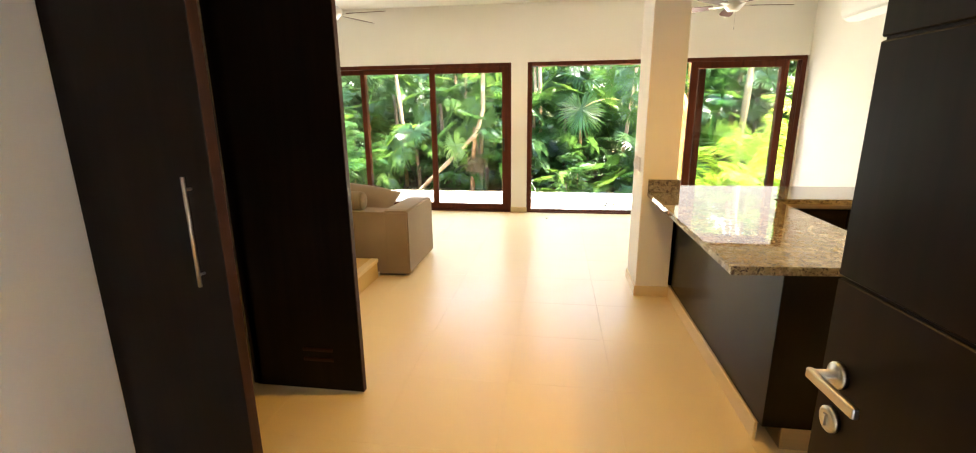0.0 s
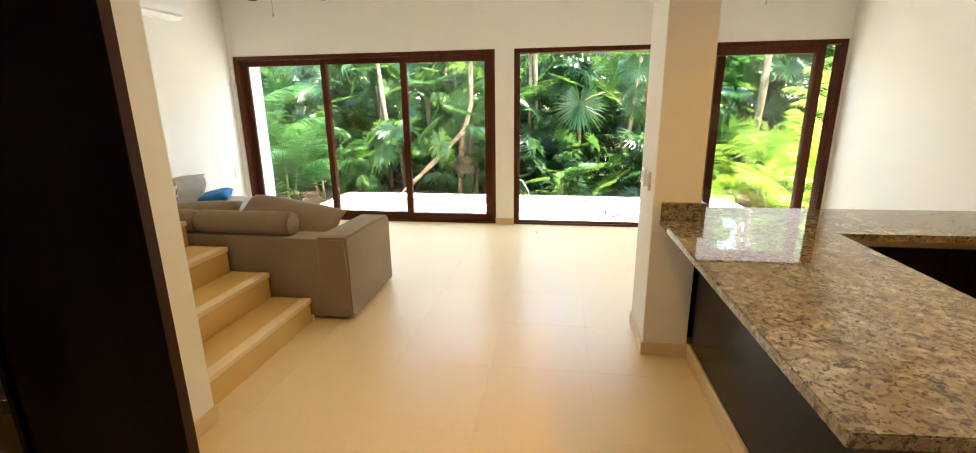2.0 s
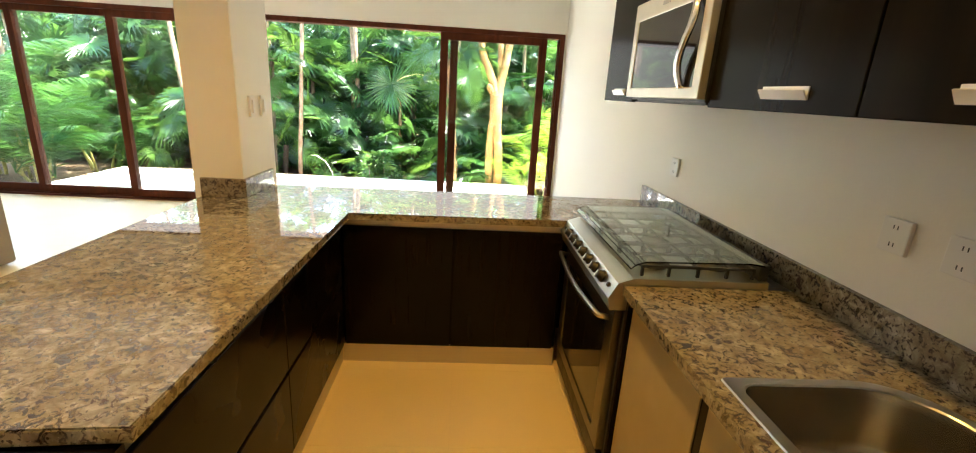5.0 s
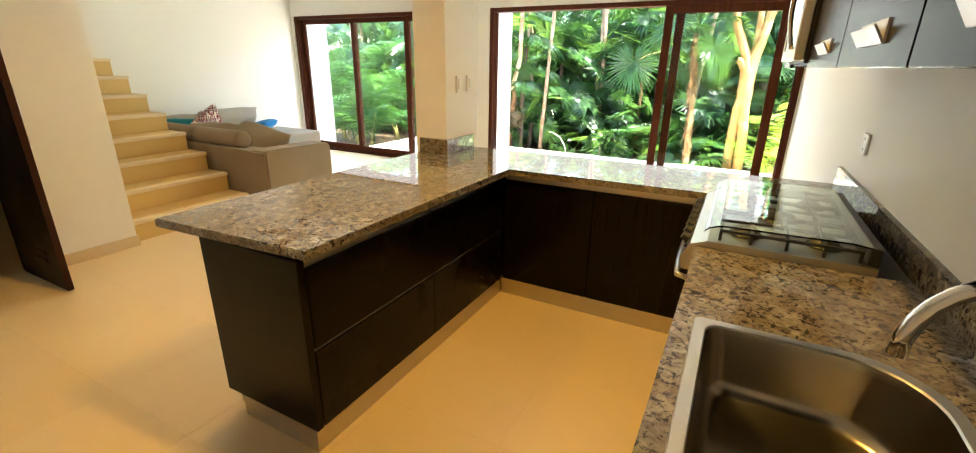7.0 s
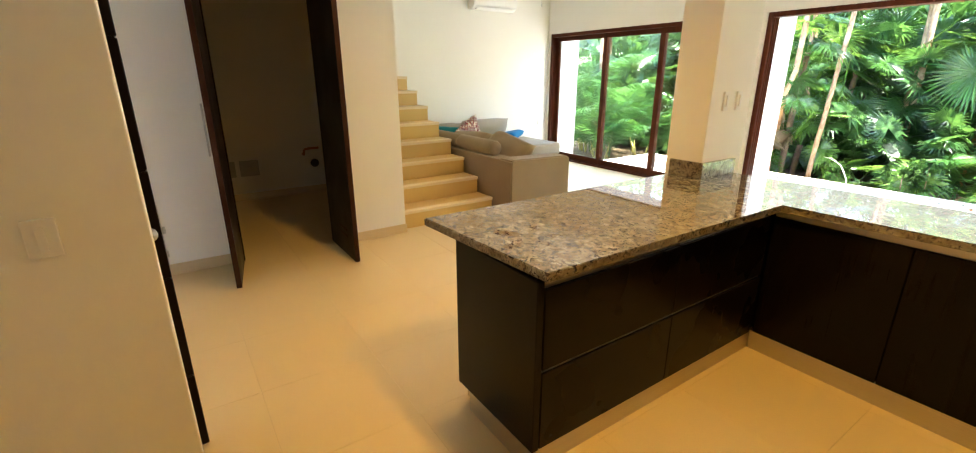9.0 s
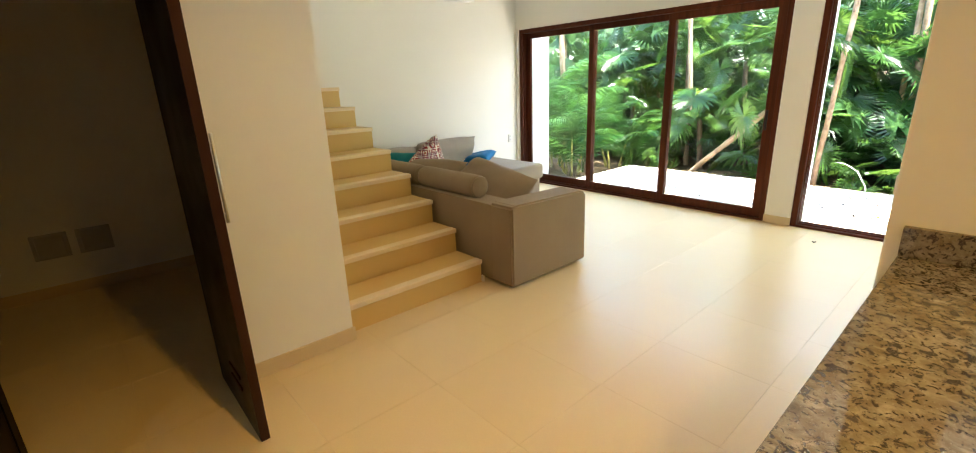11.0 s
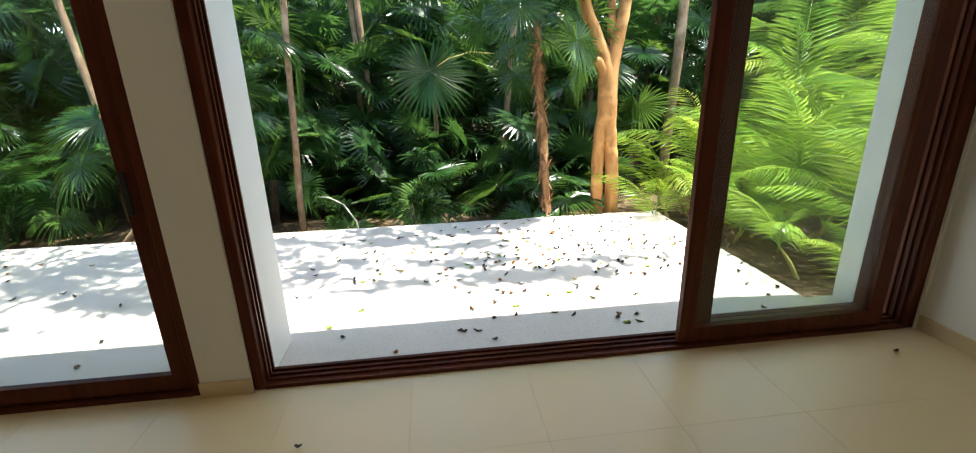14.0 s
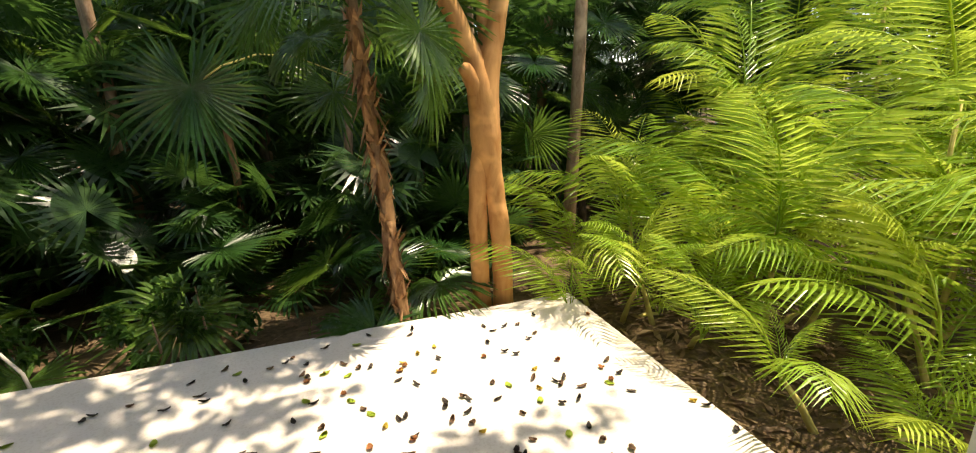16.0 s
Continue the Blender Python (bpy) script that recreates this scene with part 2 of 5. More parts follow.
WHITEP = mat_plain("white_plastic", (0.82, 0.8, 0.76), 0.35, 0, 0.05)
GREYP = mat_plain("grey_metal_panel", (0.42, 0.41, 0.38), 0.45, 0, 0.12)
TANBOARD = mat_plain("tan_board", (0.38, 0.28, 0.12), 0.45, 0, 0.15, 3)
SOFAM = mat_fabric("taupe_fabric", (0.26, 0.183, 0.105), (0.35, 0.257, 0.155))
SOFAG = mat_fabric("grey_taupe_fabric", (0.34, 0.29, 0.235), (0.43, 0.375, 0.31))
PATTERN = mat_pattern()
BLUE = mat_fabric("blue_fabric", (0.01, 0.16, 0.4), (0.02, 0.24, 0.52))
TEAL = mat_fabric("teal_fabric", (0.01, 0.2, 0.24), (0.02, 0.28, 0.32))
GLASS = mat_pane("window_glass")
LIDGLASS = mat_glass("hob_lid_glass", (0.75, 0.88, 0.82))
BLADE = mat_wood("fan_blade_wood", (0.09, 0.03, 0.025), (0.2, 0.08, 0.06), 0.35, 0)
COPPER = mat_plain("copper_pipe", (0.55, 0.24, 0.12), 0.35, 1.0, 0.25)
TERRACE = mat_terrace()
SOIL = mat_soil()
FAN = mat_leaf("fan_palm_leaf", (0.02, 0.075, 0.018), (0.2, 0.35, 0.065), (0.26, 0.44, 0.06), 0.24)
# darker fan leaf for the far thicket; deep shade put into the greens
FAN_SHADED = mat_leaf("shaded_palm_leaf", (0.02, 0.065, 0.018), (0.1, 0.2, 0.045), (0.14, 0.3, 0.05), 0.3, True)
# yellow-green, with the sun's brightness put into the leaf colour
ARECA_SUNLIT = mat_leaf("sunlit_areca_leaf", (0.22, 0.42, 0.05), (0.8, 0.82, 0.15), (0.85, 0.95, 0.14), 0.24, passing=0.4)
DRYLEAF = mat_leaf("dry_palm_leaf", (0.2, 0.14, 0.07), (0.36, 0.27, 0.15), (0.3, 0.2, 0.1), 0.7)
BROAD = mat_leaf("broad_leaf", (0.035, 0.1, 0.02), (0.08, 0.19, 0.04), (0.2, 0.38, 0.05), 0.35, True)
# green copy of the feather leaf, darkened for the shaded left side
ARECA_SHADED = mat_leaf("shaded_feather_leaf", (0.03, 0.11, 0.018), (0.1, 0.24, 0.035), (0.18, 0.36, 0.04), 0.35, passing=0.3)
CANE = mat_bark("areca_cane", (0.3, 0.27, 0.08), (0.5, 0.42, 0.14), (5, 5, 9), 0.2)
BARK_ORANGE = mat_bark("orange_smooth_bark", (0.36, 0.15, 0.045), (0.62, 0.33, 0.125), (5, 5, 1.6), 0.35)
BARK_PALE = mat_bark("pale_grey_bark", (0.2, 0.115, 0.06), (0.42, 0.28, 0.17), (12, 12, 5), 0.5)
# pale bark darkened so background palm trunks sink into the garden's shade
BARK_SHADED = mat_bark("shaded_brown_bark", (0.06, 0.04, 0.025), (0.18, 0.12, 0.075), (12, 12, 5), 0.5)
BARK_SHAG = mat_bark("shaggy_palm_bark", (0.14, 0.06, 0.03), (0.46, 0.26, 0.12), (14, 14, 3), 0.9)
LITTER = [mat_plain(n, c, 0.8, 0, 0.3, 30) for n, c in (("brown_dry_leaf", (0.13, 0.07, 0.035)), ("dark_dry_leaf", (0.05, 0.035, 0.025)), ("yellow_dry_leaf", (0.5, 0.36, 0.05)), ("rust_dry_leaf", (0.34, 0.13, 0.04)), ("green_fallen_leaf", (0.3, 0.4, 0.04)))]


# ---- mesh helpers ----
def add_box(bm, x0, x1, y0, y1, z0, z1, bev=0.0, seg=2, m=None):
    vs = [bm.verts.new((x, y, z)) for x in (x0, x1) for y in (y0, y1) for z in (z0, z1)]
    fs = [bm.faces.new([vs[i] for i in q]) for q in ((0, 1, 3, 2), (4, 6, 7, 5), (0, 4, 5, 1), (2, 3, 7, 6), (0, 2, 6, 4), (1, 5, 7, 3))]
    if m is not None:
        for v in vs:
            v.co = m @ v.co
    if bev:
        edges = list({e for f in fs for e in f.edges})
        bmesh.ops.bevel(bm, geom=edges, offset=bev, segments=seg, affect="EDGES", profile=0.5)
    return bm


def box(*a, **k):
    return add_box(bmesh.new(), *a, **k)


def ring(outer, inner, d0, d1, axis):
    """A rectangular frame in one piece: outer and inner (a0, a1, z0, z1), from depth d0 to d1 along axis 'x' or 'y'."""
    bm = bmesh.new()

    def corner(a, z, d):
        return bm.verts.new((d, a, z) if axis == "x" else (a, d, z))

    loops = [[corner(a, z, d) for a, z in ((r[0], r[2]), (r[1], r[2]), (r[1], r[3]), (r[0], r[3]))] for r, d in ((outer, d0), (outer, d1), (inner, d1), (inner, d0))]
    for a, b in zip(loops, loops[1:] + loops[:1]):
        for k in range(4):
            bm.faces.new((a[k], a[(k + 1) % 4], b[(k + 1) % 4], b[k]))
    bmesh.ops.bevel(bm, geom=bm.edges[:], offset=0.0025, segments=1, affect="EDGES")
    return bm


def add_tube(bm, pts, radii, n=10, cap=True):
    """A tube through points, with a radius at each."""
    pts = [Vector(p) for p in pts]
    if not isinstance(radii, (list, tuple)):
        radii = [radii] * len(pts)
    rings, side = [], None
    for i, p in enumerate(pts):
        d = (pts[min(i + 1, len(pts) - 1)] - pts[max(i - 1, 0)]).normalized()
        if side is None:
            side = d.cross(Vector((0, 0, 1)) if abs(d.z) < 0.9 else Vector((1, 0, 0))).normalized()
        side = (side - d * side.dot(d)).normalized()
        up = d.cross(side)
        rings.append([bm.verts.new(p + radii[i] * (math.cos(2 * math.pi * k / n) * side + math.sin(2 * math.pi * k / n) * up)) for k in range(n)])
    for a, b in zip(rings, rings[1:]):
        for k in range(n):
            bm.faces.new((a[k], a[(k + 1) % n], b[(k + 1) % n], b[k])).smooth = True
    if cap:
        bm.faces.new(rings[0][::-1])
        bm.faces.new(rings[-1])
    return bm


def add_lathe(bm, prof, n=24, m=None, smooth=True):
    """A turned shape round z from (radius, height) pairs."""
    rings = []
    for r, z in prof:
        ring = [bm.verts.new((r * math.cos(2 * math.pi * k / n), r * math.sin(2 * math.pi * k / n), z)) for k in range(n)]
        rings.append(ring)
    for a, b in zip(rings, rings[1:]):
        for k in range(n):
            bm.faces.new((a[k], a[(k + 1) % n], b[(k + 1) % n], b[k])).smooth = smooth
    bm.faces.new(rings[0][::-1])
    bm.faces.new(rings[-1])
    if m is not None:
        for ring in rings:
            for v in ring:
                v.co = m @ v.co
    return bm


def add_pillow(bm, sx, sy, sz, m=None, power=0.55, n=16, puff=1.0, seed=0):
    """A soft cushion: a rounded slab that thins towards its edges, with small dents."""
    grid = {}
    for side in (1, -1):
        for i in range(n + 1):
            for j in range(n + 1):
                u, v = 2 * i / n - 1, 2 * j / n - 1
                edge = i in (0, n) or j in (0, n)
                if edge and side < 0:
                    grid[side, i, j] = grid[1, i, j]
                    continue
                h = ((1 - u ** 4) * (1 - v ** 4)) ** power
                pinch = 1 - 0.05 * puff * (u * u * (1 - v * v) + v * v * (1 - u * u)) * (1 if edge else 0.7)
                dent = 1 + 0.12 * noise.noise((u * 2.1 + seed, v * 2.1, side + seed))
                p = Vector((u * sx / 2 * pinch, v * sy / 2 * pinch, side * sz / 2 * h * dent))
                grid[side, i, j] = bm.verts.new(m @ p if m is not None else p)
    for side in (1, -1):
        for i in range(n):
            for j in range(n):
                q = [grid[side, i, j], grid[side, i + 1, j], grid[side, i + 1, j + 1], grid[side, i, j + 1]]
                bm.faces.new(q if side > 0 else q[::-1]).smooth = True
    return bm


def put(name, bm, mat):
    me = bpy.data.meshes.new(name)
    bmesh.ops.recalc_face_normals(bm, faces=bm.faces)
    bm.to_mesh(me)
    bm.free()
    me.materials.append(mat)
    return new(name, me)


def thing(name, label, category, group="", at=(0, 0, 0), kind=""):
    ob = new(name)
    ob.location = at
    ob.empty_display_size = 0.1
    return tagged(ob, label, category, group, kind)


def part(name, bm, material, parent, label=""):
    ob = put(name, bm, material)
    ob.parent = parent
    if parent.parent is None and parent.type == "EMPTY":
        ob.matrix_parent_inverse = Matrix.Translation(-Vector(parent.location))
    return tagged(ob, label)


def solid(name, bm, material, label, category, group="", kind=""):
    return tagged(put(name, bm, material), label, category, group, kind)


def structure(name, bm, material, label):
    return solid(name, bm, material, label, name.split("_")[0], kind="structure")


# ---- plan: main lengths ----
WY = 7.15          # inner face of the window wall
LX = -4.23         # inner face of the far side wall
HZ = 3.05          # ceiling
WTOP = 2.245       # heads of the sliding windows
TZ = -0.28         # terrace
CX = -1.47         # closet wall beside the stairs
SXW = -1.54        # closet wall beside the entrance
DECK = 0.90        # worktops


def right_wall_x(y):
    return 3.46 + (WY - y) * 0.015


def prism(pts, z0, z1):
    bm = bmesh.new()
    lo = [bm.verts.new((x, y, z0)) for x, y in pts]
    hi = [bm.verts.new((x, y, z1)) for x, y in pts]
    n = len(pts)
    bm.faces.new(lo[::-1])
    bm.faces.new(hi)
    for k in range(n):
        bm.faces.new((lo[k], lo[(k + 1) % n], hi[(k + 1) % n], hi[k]))
    return bm


# ---- shell ----
structure("floor", box(-4.5, 3.9, -0.5, 7.35, -0.3, -0.003), GROUT, "cream grout bed under large cream floor tiles")
structure("ceiling", box(-4.6, 3.95, -0.5, 7.5, HZ, HZ + 0.2), CEIL, "smooth white painted ceiling above living room and kitchen")
bm = bmesh.new()
add_box(bm, -4.5, 3.7, WY, 7.45, WTOP, HZ)
add_box(bm, -0.57, -0.33, WY, 7.42, -0.3, WTOP)
add_box(bm, -4.5, -4.175, WY, 7.42, -0.3, WTOP)
add_box(bm, 3.445, 3.75, WY, 7.42, -0.3, WTOP)
structure("wall_north", bm, WALL, "white plastered wall with two wide sliding window openings")
structure("wall_west", box(-4.5, LX, -0.5, WY, -0.3, HZ), WALL, "plain white plastered side wall behind the sofa")
structure("wall_east", prism([(right_wall_x(-0.5), -0.5), (4.0, -0.5), (4.0, WY), (right_wall_x(WY), WY)], -0.3, HZ), WALL, "plain white plastered side wall behind the kitchen")
bm = bmesh.new()
add_box(bm, -1.6, -0.28, -0.5, -0.3, -0.3, HZ)
add_box(bm, 0.80, 3.9, -0.5, -0.3, -0.3, HZ)
add_box(bm, -0.28, 0.80, -0.5, -0.3, 2.2, HZ)
add_box(bm, -4.5, -1.6, -0.5, -0.3, -0.3, HZ)
structure("wall_south", bm, WALL, "white entrance wall with the front doorway")
structure("wall_partition", box(0.79, 0.87, -0.3, 0.925, -0.012, HZ, bev=0.006), WALL, "short white partition wall between entrance and kitchen")
structure("wall_closet_entrance", box(SXW - 0.15, SXW, -0.3, 1.36, -0.012, HZ), WALL, "white wall beside the entrance and closet doors")
structure("wall_closet_pier", box(CX - 0.17, CX, 2.225, 2.895, -0.012, HZ), WALL, "white wall end between closet and stairs")
structure("wall_closet_lintel", box(SXW - 0.1, SXW, 1.36, 2.225, 2.45, HZ), WALL, "white wall above the closet doors")
structure("wall_stair", box(LX, CX - 0.17, 2.80, 2.895, -0.012, HZ), WALL, "white wall between closet and stairs")
structure("wall_closet_back", box(-3.95, -3.8, -0.3, 2.80, -0.012, HZ), WALL, "white back wall inside the utility closet")
structure("column", box(0.812, 1.08, 3.862, 4.325, -0.012, HZ, bev=0.006), WALL, "square white plastered column at the kitchen counter")


def skirting(x0, x1, y0, y1, h=0.09):
    structure("baseboard", box(x0, x1, y0, y1, 0.0, h, bev=0.003, seg=1), SKIRT, "low cream stone skirting along the wall")


skirting(-0.575, -0.325, WY - 0.012, WY + 0.002, 0.085)
skirting(LX, LX + 0.012, 4.1, WY)
skirting(SXW, SXW + 0.012, -0.3, 1.34)
skirting(CX, CX + 0.012, 2.235, 2.907)
skirting(0.80, 1.09, 3.85, 3.862)
skirting(0.80, 0.812, 3.862, 4.337)
skirting(0.812, 1.09, 4.325, 4.337)
skirting(-3.8, CX - 0.17, 2.788, 2.80)
skirting(-3.8, -3.788, -0.3, 2.788)
skirting(0.87, 0.882, -0.3, 0.93)
bm = prism([(right_wall_x(4.3) - 0.012, 4.3), (right_wall_x(4.3) + 0.01, 4.3), (right_wall_x(WY) + 0.01, WY), (right_wall_x(WY) - 0.012, WY)], 0, 0.09)
structure("baseboard", bm, SKIRT, "low cream stone skirting along the wall")

# ---- outside shell ----
bm = bmesh.new()
add_box(bm, -4.40, 3.60, 7.35, 10.76, -0.62, TZ, bev=0.012)
structure("terrace", bm, TERRACE, "white cement terrace slab strewn with dry leaves")
structure("terrace_strip", box(3.60, 4.0, 7.42, 8.12, -0.62, TZ - 0.004), TERRACE, "white cement strip beside the terrace")
structure("wing_wall_west", box(-4.72, -4.42, 7.42, 8.12, -0.62, 3.3), OUTWALL, "white outdoor wing wall beside the terrace")
structure("wing_wall_east", box(3.84, 4.09, 7.42, 8.12, -0.62, 3.3), OUTWALL, "white outdoor wing wall beside the terrace")
structure("wing_wall_middle", box(-0.62, -0.44, 7.42, 8.12, TZ - 0.004, 3.3), OUTWALL, "white outdoor fin wall between the windows")
structure("roof", box(-5.1, 4.2, -0.7, 8.12, HZ + 0.2, 3.45), OUTWALL, "white flat roof edge above the windows")


def ground_z(x, y):
    return -0.5 + 0.08 * noise.noise((x * 0.45, y * 0.45, 3.1)) - 0.006 * max(0, y - 12)


bm = bmesh.new()
xs = [-900, -60] + [-16 + 0.8 * i for i in range(41)] + [60, 900]
ys = [-900, -60, -10, 0, 5] + [7.2 + 0.8 * i for i in range(26)] + [60, 900]
gv = [[bm.verts.new((x, y, ground_z(x, y) if 7 < y < 30 and abs(x) < 17 else -0.5)) for x in xs] for y in ys]
for r0, r1 in zip(gv, gv[1:]):
    for k in range(len(xs) - 1):
        bm.faces.new((r0[k], r0[k + 1], r1[k + 1], r1[k])).smooth = True
structure("ground", bm, SOIL, "dark shaded garden soil covered with leaf litter")
# unseen slab and wall, added to hold daylight out of the front doorway
structure("porch_roof", box(-2.5, 3.0, -2.0, -0.7, 2.6, 2.75), OUTWALL, "plain pale slab, added unseen to cut sky light at the entrance")
structure("porch_wall", box(-2.5, 3.0, -2.2, -2.0, -0.4, 2.75), OUTWALL, "plain pale wall, added unseen to block daylight from the front doorway")
structure("porch", box(-2.5, 3.0, -4.0, -0.5, -0.4, -0.02), TERRACE, "pale cement porch before the front door")


# ---- sliding windows ----
def window_frame(win, x0, x1, z1, y0=7.165, y1=7.335, w=0.055):
    part("window_frame", add_box(add_box(add_box(bmesh.new(), x0, x0 + w, y0, y1, 0, z1, bev=0.004, seg=1), x1 - w, x1, y0, y1, 0, z1, bev=0.004, seg=1),
                                 x0 + w, x1 - w, y0, y1, z1 - w, z1, bev=0.004, seg=1), MAHOG, win)
    bm = box(x0 + w, x1 - w, y0, y1, -0.012, 0.022, bev=0.003, seg=1)
    for y in (0.25, 0.5, 0.75):
        yy = y0 + (y1 - y0) * y
        add_box(bm, x0 + w, x1 - w, yy - 0.006, yy + 0.006, 0.022, 0.036)
    for y in (0.25, 0.5, 0.75):
        yy = y0 + (y1 - y0) * y
        add_box(bm, x0 + w, x0 + w + 0.012, yy - 0.006, yy + 0.006, 0.036, z1 - w)
        add_box(bm, x1 - w - 0.012, x1 - w, yy - 0.006, yy + 0.006, 0.036, z1 - w)
    part("window_track", bm, MAHOG, win)


def sash(win, x0, x1, yc, z0=0.036, z1=WTOP - 0.05, w=0.075, low=0.085):
    d = 0.021
    bm = ring((x0, x1, z0, z1), (x0 + w, x1 - w, z0 + low, z1 - w), yc - d, yc + d, "y")
    s = part("sash", bm, MAHOG, win)
    pane = part("pane", box(x0 + w - 0.01, x1 - w + 0.01, yc - 0.003, yc + 0.003, z0 + low - 0.01, z1 - w + 0.01), GLASS, s, "clear glass pane")
    pane.visible_shadow = False
    return s


win = thing("window_1", "closed three-panel sliding window with mahogany frame", "window", kind="structure")
window_frame(win, -4.175, -0.57, WTOP)
sash(win, -4.12, -2.87, 7.29)
sash(win, -2.95, -1.75, 7.25)
s3 = sash(win, -1.825, -0.625, 7.205, w=0.085)
part("pull", box(-0.70, -0.675, 7.172, 7.186, 0.95, 1.15, bev=0.004), BLACK, s3)
win = thing("window_2", "open sliding window with mahogany frame, panels pushed aside", "window", kind="structure")
window_frame(win, -0.33, 3.445, WTOP)
sash(win, 1.965, 3.235, 7.205, w=0.09)
sash(win, 2.085, 3.24, 7.25, w=0.09)
sash(win, 2.08, 3.245, 7.295, w=0.085)

# ---- entrance door, open against the partition ----
door = thing("door_1", "open dark brown entrance door with horizontal grooves", "door", at=(0.9, 0.1, 0), kind="structure")
bm = bmesh.new()
zs = [0.012, 0.36, 0.80, 1.22, 1.665, 2.15]
for a, b in zip(zs, zs[1:]):
    add_box(bm, 0.877, 0.925, 0.10, 0.93, a + 0.003, b - 0.003, bev=0.003, seg=1)
add_box(bm, 0.883, 0.919, 0.105, 0.924, 0.014, 2.148)
leaf = part("leaf", bm, DOORWOOD, door)
bm = add_lathe(bmesh.new(), [(0.027, 0), (0.027, 0.008), (0.022, 0.011), (0.011, 0.012), (0.011, 0.05), (0.008, 0.054)], 20, Matrix.Translation((0.877, 0.875, 0.985)) @ Matrix.Rotation(radians(-90), 4, "Y"))
add_box(bm, 0.818, 0.832, 0.745, 0.887, 0.974, 0.996, bev=0.004)
part("lever_handle", bm, STEEL, door, "brushed steel lever handle")
bm = add_lathe(bmesh.new(), [(0.027, 0), (0.027, 0.008), (0.02, 0.011)], 20, Matrix.Translation((0.877, 0.875, 0.885)) @ Matrix.Rotation(radians(-90), 4, "Y"))
add_box(bm, 0.86, 0.868, 0.871, 0.879, 0.872, 0.898)
part("lock_cylinder", bm, STEEL, door, "round steel lock cylinder")
bm = box(0.888, 0.914, 0.929, 0.933, 0.85, 1.09)
add_box(bm, 0.893, 0.909, 0.933, 0.944, 0.975, 1.0, bev=0.003)
add_box(bm, 0.893, 0.909, 0.933, 0.939, 0.88, 0.905, bev=0.003)
part("latch_plate", bm, STEEL, door)
bm = add_lathe(bmesh.new(), [(0.025, 0), (0.025, 0.01), (0.012, 0.012), (0.012, 0.035)], 16, Matrix.Translation((0.925, 0.893, 0.985)) @ Matrix.Rotation(radians(90), 4, "Y"))
part("knob", bm, STEEL, door)
door.location.x -= 0.145
door.location.y += 0.02
for nm in ("lever_handle", "lock_cylinder"):
    bpy.data.objects[nm].location.z += 0.045

door.rotation_euler.z = radians(3.4)
bm = box(0.785, 0.799, -0.34, -0.303, 0, 2.2, bev=0.003)
add_box(bm, -0.278, -0.256, -0.34, -0.28, 0, 2.2, bev=0.003)
structure("trim", bm, DOORWOOD, "dark wooden jamb of the front doorway")


# ---- closet doors ----
def closet_leaf(x0, y0, w, lean, handle_side, vent):
    d = thing("closet_door", "dark wenge closet door standing open" + (", with two vent slots" if vent else ", with a long bar handle"), "door", "closet doors", (x0, y0, 0))
    m = Matrix.Translation((x0, y0, 0)) @ Matrix.Rotation(radians(lean), 4, "Z")
    bm = box(0.0, 0.055, -0.021, 0.021, 0.02, 2.40, m=m)
    add_box(bm, 0.02, w, -0.021, 0.015, 0.012, 2.42, bev=0.003, seg=1, m=m)
    part("leaf", bm, DOORWOOD, d)
    part("edge_band", box(w, w + 0.003, -0.021, 0.017, 0.012, 2.42, m=m), EDGEWOOD, d, "reddish wooden edge band")
    s = handle_side
    bm = add_tube(bmesh.new(), [m @ Vector((w - 0.09, s * 0.045, z)) for z in (1.0, 1.36)], 0.0065)
    for z in (1.04, 1.32):
        add_tube(bm, [m @ Vector((w - 0.09, s * 0.018, z)), m @ Vector((w - 0.09, s * 0.045, z))], 0.005, 8)
    part("bar_handle", bm, STEEL, d, "slim steel bar handle")
    if vent:
        for z in (0.19, 0.25):
            bm = box(w - 0.34, w - 0.16, -0.028, -0.0195, z, z + 0.022, bev=0.006, m=m)
            part("vent_slot", bm, EDGEWOOD, d)
    return d


closet_leaf(SXW, 1.385, 0.62, -9.5, -1, False)
closet_leaf(-1.60, 2.20, 0.67, 0.0, 1, True)

# ---- closet fittings ----
bm = box(-2.20, -1.85, 2.755, 2.80, 1.22, 1.82, bev=0.006)
b = thing("breaker_panel", "grey metal breaker panel on the closet wall", "electrical panel", at=(-2.02, 2.8, 1.5))
part("case", bm, GREYP, b)
part("cover_door", box(-2.17, -1.88, 2.745, 2.756, 1.26, 1.78, bev=0.004), GREYP, b)
part("latch", box(-1.95, -1.925, 2.732, 2.746, 1.42, 1.49, bev=0.004), BLACK, b)
for y in (1.55, 1.82):
    o = thing("wall_box", "grey square wall box low on the closet wall", "wall box", "closet wall boxes", (-3.8, y, 0.41))
    part("frame", box(-3.8, -3.785, y - 0.11, y + 0.11, 0.31, 0.51, bev=0.005), GREYP, o)
    part("cover", box(-3.786, -3.776, y - 0.085, y + 0.085, 0.33, 0.49, bev=0.005), GREYP, o)
o = thing("drain_pipe", "bent copper pipe above a dark drain hole", "pipe", at=(-3.8, 2.58, 0.5))
